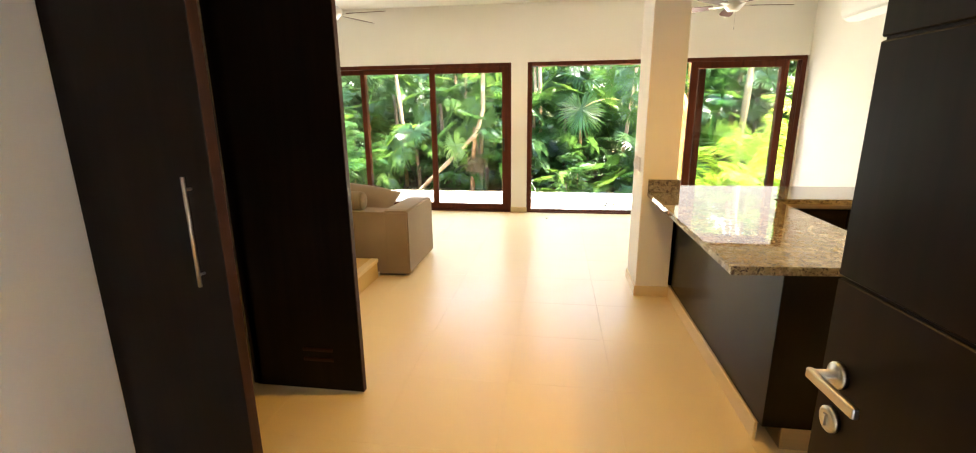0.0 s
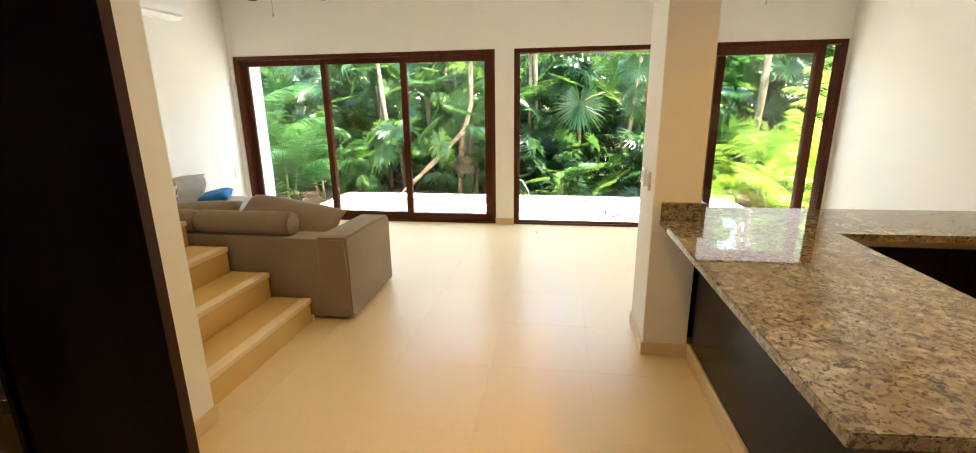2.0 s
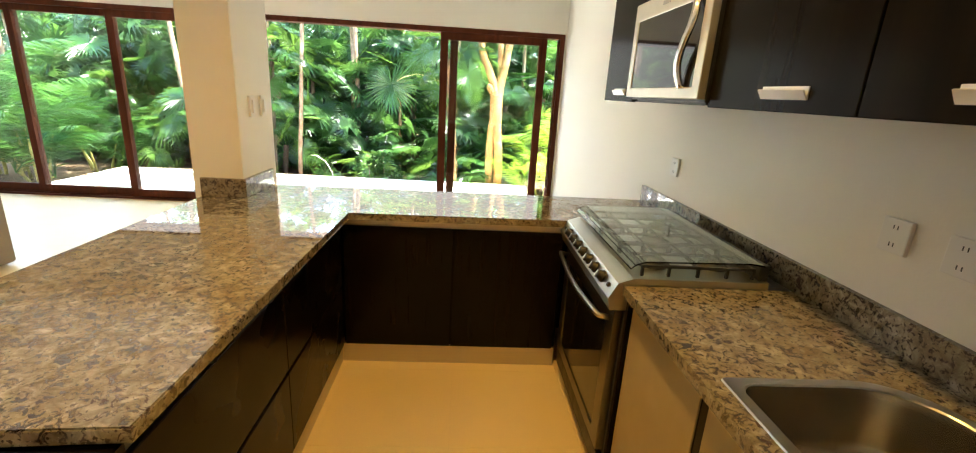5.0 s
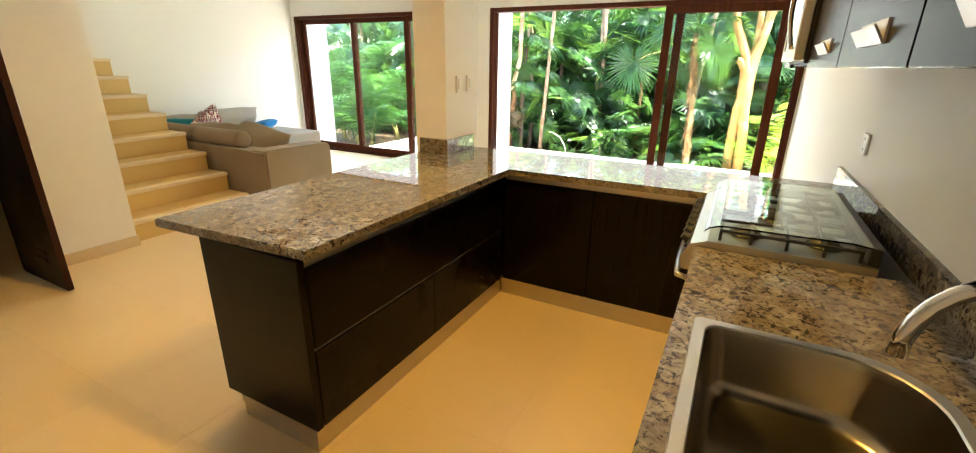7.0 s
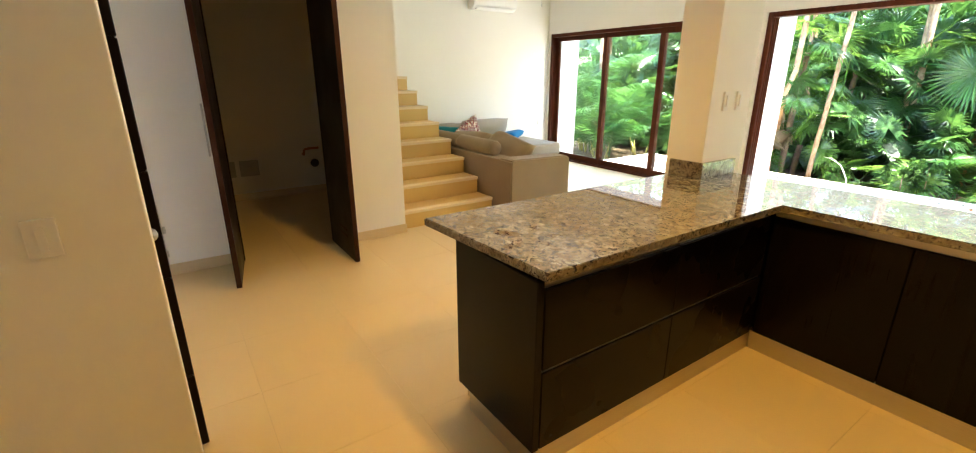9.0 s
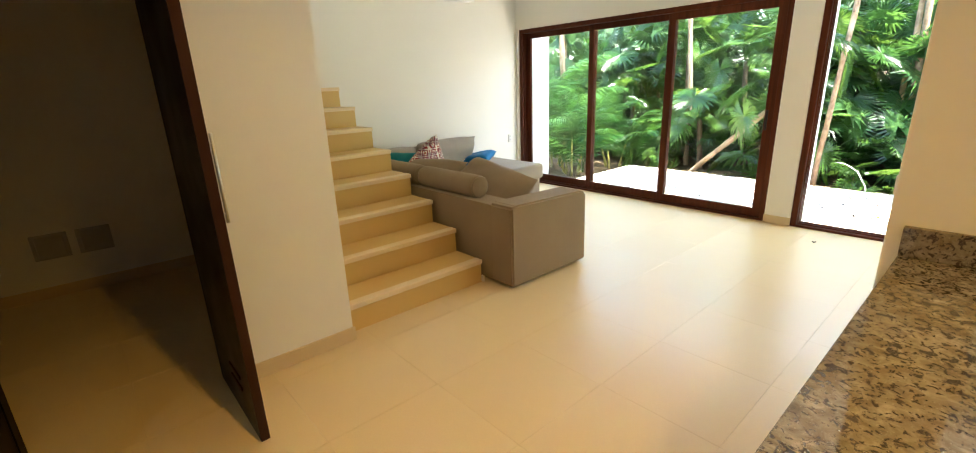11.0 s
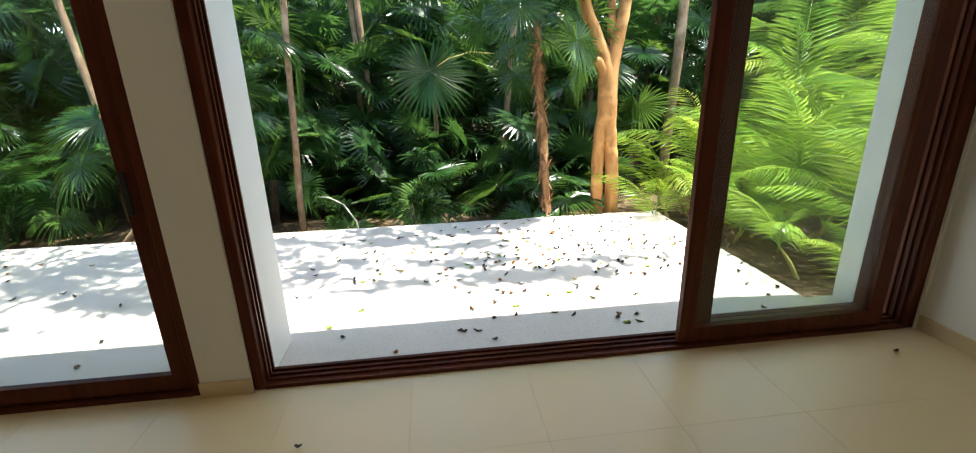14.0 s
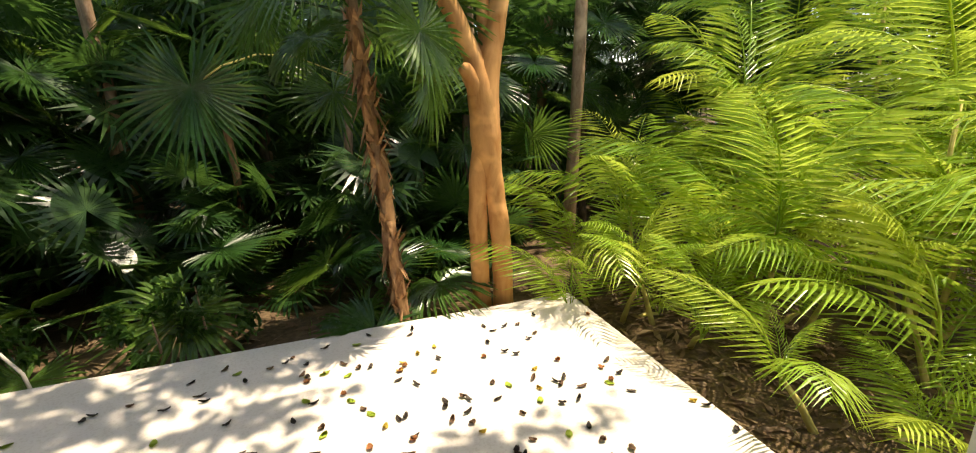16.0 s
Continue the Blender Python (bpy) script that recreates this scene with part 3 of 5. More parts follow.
part("elbow", add_tube(bmesh.new(), [(-3.8, 2.49, 0.53), (-3.74, 2.49, 0.53), (-3.72, 2.49, 0.57), (-3.72, 2.5, 0.6), (-3.72, 2.56, 0.61), (-3.72, 2.68, 0.61)], 0.016), COPPER, o)
part("hole_ring", add_lathe(bmesh.new(), [(0.055, 0), (0.055, 0.02), (0.04, 0.022)], 20, Matrix.Translation((-3.8, 2.63, 0.40)) @ Matrix.Rotation(radians(90), 4, "Y")), BLACK, o)
for x, z in ((-2.75, 1.06), (-2.57, 1.06), (-2.57, 0.86)):
    o = thing("water_valve", "small brass water valve on the closet wall", "valve", "closet valves", (x, 2.8, z))
    part("body", add_tube(bmesh.new(), [(x, 2.8, z), (x, 2.73, z)], 0.014), COPPER, o)
    part("tap", box(x - 0.035, x + 0.035, 2.715, 2.732, z - 0.008, z + 0.008, bev=0.004), BLACK, o)

# ---- stairs ----
RISE, GO, SX = 0.19, 0.31, -1.55
st = thing("staircase", "cream cement staircase rising along the closet wall", "stairs", kind="structure", at=(-1.6, 3.45, 0))
for k in range(8):
    x1 = SX - GO * k
    x0 = SX - GO * (k + 1) if k < 7 else LX
    z1 = RISE * (k + 1)
    p = part("step", box(x0, x1 - 0.012, 2.895, 4.035, 0.0 if k == 0 else RISE * k - 0.1, z1 - 0.002), STEP, st)
    bm = box(x1 - 0.075, x1, 2.898, 4.041, z1 - 0.035, z1, bev=0.004, seg=1)
    part("nosing", bm, NOSE, p, "pale step nosing")
    if k:
        part("infill", box(x0, x1 - 0.016, 2.9, 4.028, 0, RISE * k - 0.1), STEP, p)
p = part("step", box(LX, -3.87, 2.895, 3.5, RISE * 8, RISE * 9), STEP, st)
part("nosing", box(-3.93, -3.86, 2.898, 3.504, RISE * 9 - 0.035, RISE * 9 + 0.002, bev=0.004, seg=1), NOSE, p)
solid("corner_guard", box(-1.578, -1.55, 4.043, 4.059, 0, 0.05, bev=0.003), WHITEP, "small white corner guard at the lowest step", "corner guard")

# ---- kitchen: base cabinets ----
def drawer_front(x, y0, y1, z0, z1, parent, name="drawer_front"):
    return part(name, box(x - 0.018, x, y0 + 0.002, y1 - 0.002, z0, z1, bev=0.0025, seg=1), WENGE_H, parent)


cab = thing("peninsula_cabinet", "dark wenge peninsula cabinet with two wide drawers", "cabinet", at=(1.38, 2.9, 0))
part("carcass", box(1.12, 1.632, 2.04, 3.86, 0.12, 0.86), WENGE, cab)
part("end_panel", box(1.09, 1.655, 2.005, 2.039, 0.115, 0.86, bev=0.003, seg=1), WENGE, cab)
part("back_panel", box(1.097, 1.119, 2.04, 3.83, 0.10, 0.86, bev=0.002, seg=1), WENGE, cab)
for y0, y1 in ((2.041, 2.84), (2.84, 3.64)):
    drawer_front(1.655, y0, y1, 0.118, 0.468, cab)
    f = drawer_front(1.655, y0, y1, 0.484, 0.82, cab)
    part("finger_groove", box(1.637, 1.645, y0 + 0.004, y1 - 0.004, 0.469, 0.483), GREYP, f, "thin metal finger groove")
    part("top_groove", box(1.633, 1.64, y0 + 0.004, y1 - 0.004, 0.821, 0.858), PLINTHM, f)
part("plinth", box(1.18, 1.64, 2.012, 3.68, 0.0, 0.114, bev=0.002, seg=1), PLINTHM, cab, "brushed aluminium plinth")
part("skirting", box(1.081, 1.096, 2.06, 3.848, 0.0, 0.10, bev=0.002, seg=1), SKIRT, cab, "cream skirting strip")

cab = thing("corner_cabinet", "dark wenge base cabinet under the counter leg", "cabinet", at=(2.3, 3.9, 0))
part("carcass", box(1.65, 2.86, 3.681, 4.14, 0.12, 0.86), WENGE, cab)
for x0, x1 in ((1.66, 2.25), (2.25, 2.845)):
    part("door", box(x0 + 0.002, x1 - 0.002, 3.66, 3.68, 0.118, 0.82, bev=0.0025, seg=1), WENGE, cab)
part("top_groove", box(1.66, 2.845, 3.674, 3.68, 0.821, 0.858), PLINTHM, cab)
part("plinth", box(1.642, 2.86, 3.674, 3.695, 0.0, 0.114), PLINTHM, cab, "brushed aluminium plinth")
part("back_panel", box(1.10, 3.46, 4.141, 4.156, 0.0, 0.86), WENGE, cab)

cab = thing("sink_cabinet", "base cabinet with tan doors under the sink", "cabinet", at=(3.2, 2.0, 0))
part("carcass", box(2.935, 3.46, 1.20, 2.765, 0.12, 0.70), TANBOARD, cab)
part("side_panel", box(2.895, 3.46, 2.766, 2.786, 0.0, 0.86), WENGE, cab)
for y0, y1 in ((1.20, 1.72), (1.76, 2.22), (2.26, 2.76)):
    part("door", box(2.91, 2.933, y0, y1, 0.125, 0.85, bev=0.0025, seg=1), TANBOARD, cab, "tan board cabinet door")
for y in (1.72, 2.22):
    part("divider", box(2.915, 2.935, y, y + 0.04, 0.125, 0.85), WENGE, cab)
part("plinth", box(2.965, 2.985, 1.20, 2.765, 0, 0.12), PLINTHM, cab)

# ---- worktops ----
sx0, sx1, sy0, sy1 = 2.924, 3.425, 1.555, 2.225   # sink rim
top = thing("countertop", "polished speckled brown granite worktop", "countertop", at=(1.4, 3.2, 0.9))
bm = prism([(0.86, 1.97), (1.68, 2.025), (1.70, 3.625), (2.84, 3.65), (3.495, 3.65), (3.495, 4.275), (1.08, 4.235), (1.08, 3.861), (0.858, 3.861)], 0.862, DECK)
bmesh.ops.bevel(bm, geom=[e for e in bm.edges if abs(e.verts[0].co.z - e.verts[1].co.z) < 0.01], offset=0.004, segments=2, affect="EDGES")
part("slab", bm, GRANITE, top)
bm = box(0.858, 1.08, 3.838, 3.861, DECK, 1.003, bev=0.003)
add_box(bm, 1.081, 1.103, 3.838, 4.225, DECK, 1.003, bev=0.003)
part("upstand", bm, GRANITE, top)
part("wall_upstand", prism([(right_wall_x(3.65) - 0.022, 3.65), (right_wall_x(3.65) + 0.01, 3.65), (right_wall_x(4.27) + 0.01, 4.27), (right_wall_x(4.27) - 0.022, 4.27)], DECK, 1.003), GRANITE, top)


def rounded_rect(x0, x1, y0, y1, near, far, z, n=8):
    """A loop round a rectangle whose corners towards the wall (large x) have radius far, the others near."""
    out = []
    for q, (cx, cy, r) in enumerate(((x1 - far, y1 - far, far), (x0 + near, y1 - near, near), (x0 + near, y0 + near, near), (x1 - far, y0 + far, far))):
        for k in range(n + 1):
            a = math.pi / 2 * (q + k / n)
            out.append(Vector((cx + r * math.cos(a), cy + r * math.sin(a), z)))
    return out


def inset_loop(d, near, far, z):
    return rounded_rect(sx0 + d, sx1 - d, sy0 + d, sy1 - d, near, far, z)


top = thing("sink_countertop", "polished granite worktop round the sink", "countertop", at=(3.2, 2.0, 0.9))
hx0, hx1, hy0, hy1 = sx0 + 0.012, sx1 - 0.012, sy0 + 0.012, sy1 - 0.012
bm = bmesh.new()
for a in ((2.875, hx0, 1.18, 2.785), (hx1, 3.53, 1.18, 2.785), (hx0, hx1, hy1, 2.785), (hx0, hx1, 1.18, hy0)):
    add_box(bm, *a, 0.862, DECK)
part("slab", bm, GRANITE, top)
for cy, s in ((hy1, 1), (hy0, -1)):
    arc = [(hx1 - 0.17 + 0.17 * math.cos(a), cy - s * 0.17 + s * 0.17 * math.sin(a)) for a in [math.pi / 2 * k / 8 for k in range(9)]]
    part("slab_corner", prism([(hx1, cy)] + arc[::-1], 0.862, DECK - 0.0005), GRANITE, top)
part("upstand", prism([(right_wall_x(1.18) - 0.022, 1.18), (right_wall_x(1.18) + 0.01, 1.18), (right_wall_x(3.648) + 0.01, 3.648), (right_wall_x(3.648) - 0.022, 3.648)], DECK, 1.003), GRANITE, top)

# ---- sink and tap ----
sink = thing("sink", "stainless steel inset sink with a deep rounded bowl", "sink", at=(3.17, 1.89, 0.9))


def loft(loops, close_last=True, smooth=True):
    bm = bmesh.new()
    rings = [[bm.verts.new(p) for p in loop] for loop in loops]
    n = len(rings[0])
    for a, b in zip(rings, rings[1:]):
        for k in range(n):
            bm.faces.new((a[k], a[(k + 1) % n], b[(k + 1) % n], b[k])).smooth = smooth
    if close_last:
        bm.faces.new(rings[-1])
    return bm


part("rim", loft([inset_loop(0.0, 0.012, 0.18, DECK + 0.0005), inset_loop(0.002, 0.012, 0.18, DECK + 0.005), inset_loop(0.028, 0.04, 0.165, DECK + 0.006), inset_loop(0.031, 0.04, 0.165, DECK + 0.002)], False, False), STEEL, sink)
# bowl colour includes the shade of its depth
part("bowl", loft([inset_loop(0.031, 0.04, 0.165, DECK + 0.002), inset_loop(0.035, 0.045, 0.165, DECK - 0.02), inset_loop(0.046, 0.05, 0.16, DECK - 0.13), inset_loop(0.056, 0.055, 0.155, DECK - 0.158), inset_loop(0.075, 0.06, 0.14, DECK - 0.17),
                   rounded_rect(3.22, 3.26, 1.87, 1.91, 0.018, 0.018, DECK - 0.177)]), SHADEDSTEEL, sink)
part("drain", add_lathe(bmesh.new(), [(0.045, 0), (0.045, 0.003), (0.032, 0.004), (0.03, 0.001)], 24, Matrix.Translation((3.24, 1.89, DECK - 0.176))), CHROME, sink)
tap = thing("faucet", "tall curved chrome kitchen faucet", "faucet", at=(3.46, 1.9, 0.9))
part("base", add_lathe(bmesh.new(), [(0.026, 0), (0.026, 0.012), (0.018, 0.02), (0.018, 0.09), (0.015, 0.1)], 20, Matrix.Translation((3.468, 1.88, DECK))), CHROME, tap)
arc = [(3.468, 1.88, DECK + 0.09)] + [(3.35 + 0.118 * math.cos(a), 1.885 - 0.006 * math.cos(a), 1.09 + 0.15 * math.sin(a)) for a in [math.pi * k / 14 for k in range(15)]]
part("spout", add_tube(bmesh.new(), arc, 0.0145, 14), CHROME, tap)
part("lever", add_tube(bmesh.new(), [(3.468, 1.88, DECK + 0.06), (3.458, 1.80, DECK + 0.085)], [0.008, 0.006], 10), CHROME, tap)

# ---- stove ----
sv = thing("stove", "stainless gas stove with black oven and glass lid", "stove", at=(3.135, 3.22, 0))
y0, y1 = 2.79, 3.645
part("body", box(2.895, 3.42, y0, y1, 0.06, 0.875, bev=0.004, seg=1), BLACK, sv)
bm = bmesh.new()
vs = [(2.835, 0.80), (2.825, 0.845), (2.855, 0.905), (2.91, 0.925), (3.415, 0.925), (3.415, 0.875), (2.895, 0.80)]
side = [[bm.verts.new((x, y, z)) for x, z in vs] for y in (y0, y1)]
bm.faces.new(side[0])
bm.faces.new(side[1][::-1])
for k in range(len(vs)):
    bm.faces.new((side[0][k], side[0][(k + 1) % len(vs)], side[1][(k + 1) % len(vs)], side[1][k]))
part("hob", bm, STEEL, sv, "stainless steel hob with sloped control panel")
bm = ring((y0 + 0.02, y1 - 0.02, 0.165, 0.785), (y0 + 0.10, y1 - 0.10, 0.225, 0.70), 2.863, 2.895, "x")
od = part("oven_door", bm, DARKSTEEL, sv, "dark steel oven door frame")
part("oven_glass", box(2.867, 2.893, y0 + 0.10, y1 - 0.10, 0.225, 0.70), BLACKGLASS, od, "black oven glass")
pts = [(2.865, y0 + 0.07, 0.735)] + [(2.82 - 0.018 * math.sin(math.pi * k / 10), y0 + 0.07 + (y1 - y0 - 0.14) * k / 10, 0.745 - 0.012 * math.sin(math.pi * k / 10)) for k in range(11)] + [(2.865, y1 - 0.07, 0.735)]
part("oven_handle", add_tube(bmesh.new(), pts, 0.011, 10), STEEL, od)
part("drawer", box(2.87, 2.895, y0 + 0.02, y1 - 0.02, 0.065, 0.15, bev=0.003), BLACK, sv)
tilt = Matrix.Rotation(radians(-62), 4, "Y")
for k in range(7):
    y = y0 + 0.14 + k * 0.095
    m = Matrix.Translation((2.841, y, 0.876)) @ tilt
    kn = part("knob", add_lathe(bmesh.new(), [(0.024, 0), (0.024, 0.006), (0.019, 0.009), (0.017, 0.026), (0.014, 0.028)], 20, m), BLACK, sv, "black plastic control knob")
    part("knob_cap", add_box(bmesh.new(), -0.014, 0.014, -0.003, 0.003, 0.028, 0.031, m=m), STEEL, kn)
for y in (y0 + 0.055, y1 - 0.05):
    part("knob", add_lathe(bmesh.new(), [(0.009, 0), (0.008, 0.008)], 14, Matrix.Translation((2.841, y, 0.876)) @ tilt), BLACK, sv)
for x, y, r in ((3.035, y0 + 0.16, 0.045), (3.285, y0 + 0.16, 0.045), (3.155, y0 + 0.425, 0.06), (3.035, y1 - 0.16, 0.045), (3.285, y1 - 0.16, 0.045)):
    part("burner", add_lathe(bmesh.new(), [(r * 1.3, 0), (r * 1.3, 0.004), (r, 0.006), (r, 0.018), (r * 0.75, 0.022), (r * 0.7, 0.028), (r * 0.2, 0.03)], 24, Matrix.Translation((x, y, 0.925))), BLACK, sv)
for a, b in ((y0 + 0.03, y0 + 0.285), (y0 + 0.295, y0 + 0.555), (y0 + 0.565, y1 - 0.03)):
    bm = bmesh.new()
    for y in (a, (a + b) / 2, b - 0.01):
        add_box(bm, 2.945, 3.375, y, y + 0.01, 0.958, 0.968)
    for x in (2.945, 3.045, 3.155, 3.265, 3.365):
        add_box(bm, x, x + 0.01, a, b, 0.957, 0.967)
        for y in (a, b - 0.01):
            add_box(bm, x, x + 0.01, y, y + 0.01, 0.925, 0.957)
    part("grate", bm, BLACK, sv, "black cast iron pan grate")
prof = [(2.895, 0.958), (2.91, 0.972), (2.945, 0.985), (3.335, 0.992), (3.39, 0.985)]
bm = bmesh.new()
rows = [[[bm.verts.new((x, y, z + dz)) for x, z in prof] for y in (y0 + 0.005, y1 - 0.005)] for dz in (0, 0.006)]
for k in range(len(prof) - 1):
    bm.faces.new((rows[0][0][k], rows[0][1][k], rows[0][1][k + 1], rows[0][0][k + 1]))
    bm.faces.new((rows[1][0][k], rows[1][0][k + 1], rows[1][1][k + 1], rows[1][1][k]))
    for s in (0, 1):
        bm.faces.new((rows[0][s][k], rows[0][s][k + 1], rows[1][s][k + 1], rows[1][s][k]))
for k in (0, -1):
    bm.faces.new((rows[0][0][k], rows[0][1][k], rows[1][1][k], rows[1][0][k]))
lid = part("glass_lid", bm, LIDGLASS, sv, "curved tinted glass lid, closed")
lid.visible_shadow = False
part("hinge_bar", box(3.385, 3.42, y0 + 0.02, y1 - 0.02, 0.925, 0.985, bev=0.004), BLACK, sv)

# ---- upper cabinets and microwave ----
UZ, UX = 1.535, 3.10


PULL = mat_plain("satin_aluminium_pull", (0.78, 0.76, 0.72), 0.38, 0.45)


def bracket_handle(parent, y, w=0.2):
    bm = bmesh.new()
    pts = [(UX + 0.001, 0.061), (UX - 0.003, 0.061), (UX - 0.003, 0.034), (UX - 0.015, 0.053), (UX - 0.0175, 0.0515), (UX - 0.004, 0.028), (UX + 0.001, 0.028)]
    ends = [[bm.verts.new((x, yy, UZ + z)) for x, z in pts] for yy in (y - w / 2, y + w / 2)]
    bm.faces.new(ends[0])
    bm.faces.new(ends[1][::-1])
    for k in range(len(pts)):
        bm.faces.new((ends[0][k], ends[0][(k + 1) % 7], ends[1][(k + 1) % 7], ends[1][k]))
    part("handle", bm, PULL, parent, "angled aluminium pull handle")


def upper_cabinet(y0, y1, z0, handle=0.0):
    c = thing("wall_cabinet", "dark wenge wall cabinet with aluminium pull" if handle else "dark wenge cabinet above the microwave", "cabinet", "upper kitchen cabinets", (3.5, (y0 + y1) / 2, z0))
    part("carcass", box(UX + 0.02, 3.47, y0 + 0.002, y1 - 0.002, z0, 2.35), WENGE, c)
    d = part("door", box(UX, UX + 0.019, y0 + 0.003, y1 - 0.003, z0 - 0.004, 2.35, bev=0.002, seg=1), SATINWENGE, c)
    if handle:
        bracket_handle(d, handle, 0.18)


upper_cabinet(3.605, 4.08, UZ, 3.812)
upper_cabinet(2.865, 3.605, 1.965)
upper_cabinet(2.235, 2.865, UZ, 2.48)
upper_cabinet(1.715, 2.235, UZ, 1.945)
upper_cabinet(1.16, 1.715, UZ, 1.465)
mw = thing("microwave", "stainless over-range microwave with dark glass door", "microwave", at=(3.4, 3.45, 1.6))
my0, my1, mz0, mz1, mx = 2.865, 3.59, 1.545, 1.96, 3.06
part("case", box(mx + 0.03, 3.46, my0, my1, mz0, mz1, bev=0.004), BLACK, mw)
bm = ring((my0, my1, mz0 + 0.01, mz1), (my0 + 0.055, my1 - 0.05, mz0 + 0.05, mz1 - 0.075), mx, mx + 0.029, "x")
fr = part("front_frame", bm, mat_plain("satin_steel_front", (0.72, 0.68, 0.6), 0.35, 0.7), mw)
part("badge", box(mx - 0.002, mx, 3.21, 3.28, mz1 - 0.045, mz1 - 0.03), GREYP, fr)
part("glass_door", box(mx + 0.004, mx + 0.028, my0 + 0.055, my1 - 0.05, mz0 + 0.05, mz1 - 0.075), BLACKGLASS, mw, "dark reflective glass door")
bm = bmesh.new()
prev = None
n = 14
for k in range(n + 1):
    f = k / n
    yc = my0 + 0.115 + 0.035 * math.sin(2 * math.pi * f * 0.9 + 0.4)
    z = mz0 + 0.045 + f * (mz1 - mz0 - 0.11)
    xo = mx - 0.012 - 0.022 * math.sin(math.pi * f)
    ring = [bm.verts.new(p) for p in ((xo, yc - 0.017, z), (xo, yc + 0.017, z), (xo + 0.014, yc + 0.017, z), (xo + 0.014, yc - 0.017, z))]
    if prev:
        for q in range(4):
            bm.faces.new((prev[q], prev[(q + 1) % 4], ring[(q + 1) % 4], ring[q])).smooth = True
    else:
        bm.faces.new(ring)
    prev = ring
bm.faces.new(prev)
part("handle", bm, CHROME, mw, "wavy polished steel handle")
part("under_vent", box(mx + 0.05, 3.44, my0 + 0.03, my1 - 0.03, mz0 - 0.008, mz0), BLACK, mw)


# ---- switches and sockets ----
def plate(kind, label, centre, normal, w=0.075, h=0.118, keys=1, cat="switch"):
    """A wall plate at a wall; normal is one of the level axes."""
    c, nrm = Vector(centre), Vector(normal)
    m = Matrix.Translation(c) @ nrm.to_track_quat("Z", "Y").to_matrix().to_4x4()
    o = thing(kind, label, cat, "wall plates", centre)
    part("plate", box(-w / 2, w / 2, -h / 2, h / 2, 0.0, 0.014, bev=0.003, m=m), WHITEP, o)
    if cat == "switch":
        for k in range(keys):
            x = (k - (keys - 1) / 2) * 0.03
            part("rocker", box(x - 0.011, x + 0.011, -h * 0.3, h * 0.3, 0.014, 0.022, bev=0.002, m=m), WHITEP, o)
    else:
        for s in (-1, 1):
            part("slot", box(-0.008, -0.005, s * 0.025 - 0.006, s * 0.025 + 0.006, 0.0135, 0.0148, m=m), BLACK, o)
            part("slot", box(0.005, 0.008, s * 0.025 - 0.006, s * 0.025 + 0.006, 0.0135, 0.0148, m=m), BLACK, o)
    return o


plate("light_switch", "white light switch on the partition wall", (0.87, 0.655, 1.065), (1, 0, 0), 0.085, 0.125)
for y in (4.03, 4.20):
    plate("light_switch", "white light switch on the column", (0.812, y, 1.105), (-1, 0, 0))
for y in (4.02, 4.17):
    plate("light_switch", "white light switch on the column", (1.08, y, 1.385), (1, 0, 0), 0.06)
for y, z in ((3.88, 1.185), (2.48, 1.21), (2.29, 1.21)):
    plate("power_socket", "white power socket above the worktop", (right_wall_x(y), y, z), (-1, 0, 0), 0.09, 0.1, 1, "socket")
plate("power_socket", "white power socket on the side wall", (LX, 6.98, 0.68), (1, 0, 0), 0.07, 0.11, 1, "socket")
plate("light_switch", "white switch on the outdoor fin wall", (-0.44, 7.62, 1.1), (1, 0, 0))


# ---- air conditioners ----
def air_con(x, y, z, s):
    o = thing("air_conditioner", "white wall-mounted air conditioner above the window end", "air conditioner", "air conditioners", (x, y, z))
    prof = [(0, 0), (0.12, 0.0), (0.19, 0.05), (0.205, 0.12), (0.2, 0.27), (0.17, 0.285), (0, 0.285)]
    bm = bmesh.new()
    ends = [[bm.verts.new((x + s * a, y + dy, z + b)) for a, b in prof] for dy in (-0.43, 0.43)]
    bm.faces.new(ends[0])
    bm.faces.new(ends[1][::-1])
    n = len(prof)
    for k in range(n):
        bm.faces.new((ends[0][k], ends[0][(k + 1) % n], ends[1][(k + 1) % n], ends[1][k]))
    bmesh.ops.bevel(bm, geom=bm.edges[:], offset=0.008, segments=2, affect="EDGES")
    part("case", bm, WHITEP, o)
    part("outlet_slot", box(min(x + s * 0.06, x + s * 0.15), max(x + s * 0.06, x + s * 0.15), y - 0.36, y + 0.36, z + 0.003, z + 0.012), BLACK, o, "dark air outlet")
    m = Matrix.Translation((x + s * 0.155, y, z + 0.01)) @ Matrix.Rotation(radians(-s * 30), 4, "Y")
    part("flap", box(-0.045, 0.045, -0.36, 0.36, -0.004, 0.004, bev=0.002, m=m), WHITEP, o)


air_con(LX, 5.83, 2.55, 1)
air_con(right_wall_x(6.1) + 0.01, 5.8, 2.5, -1)


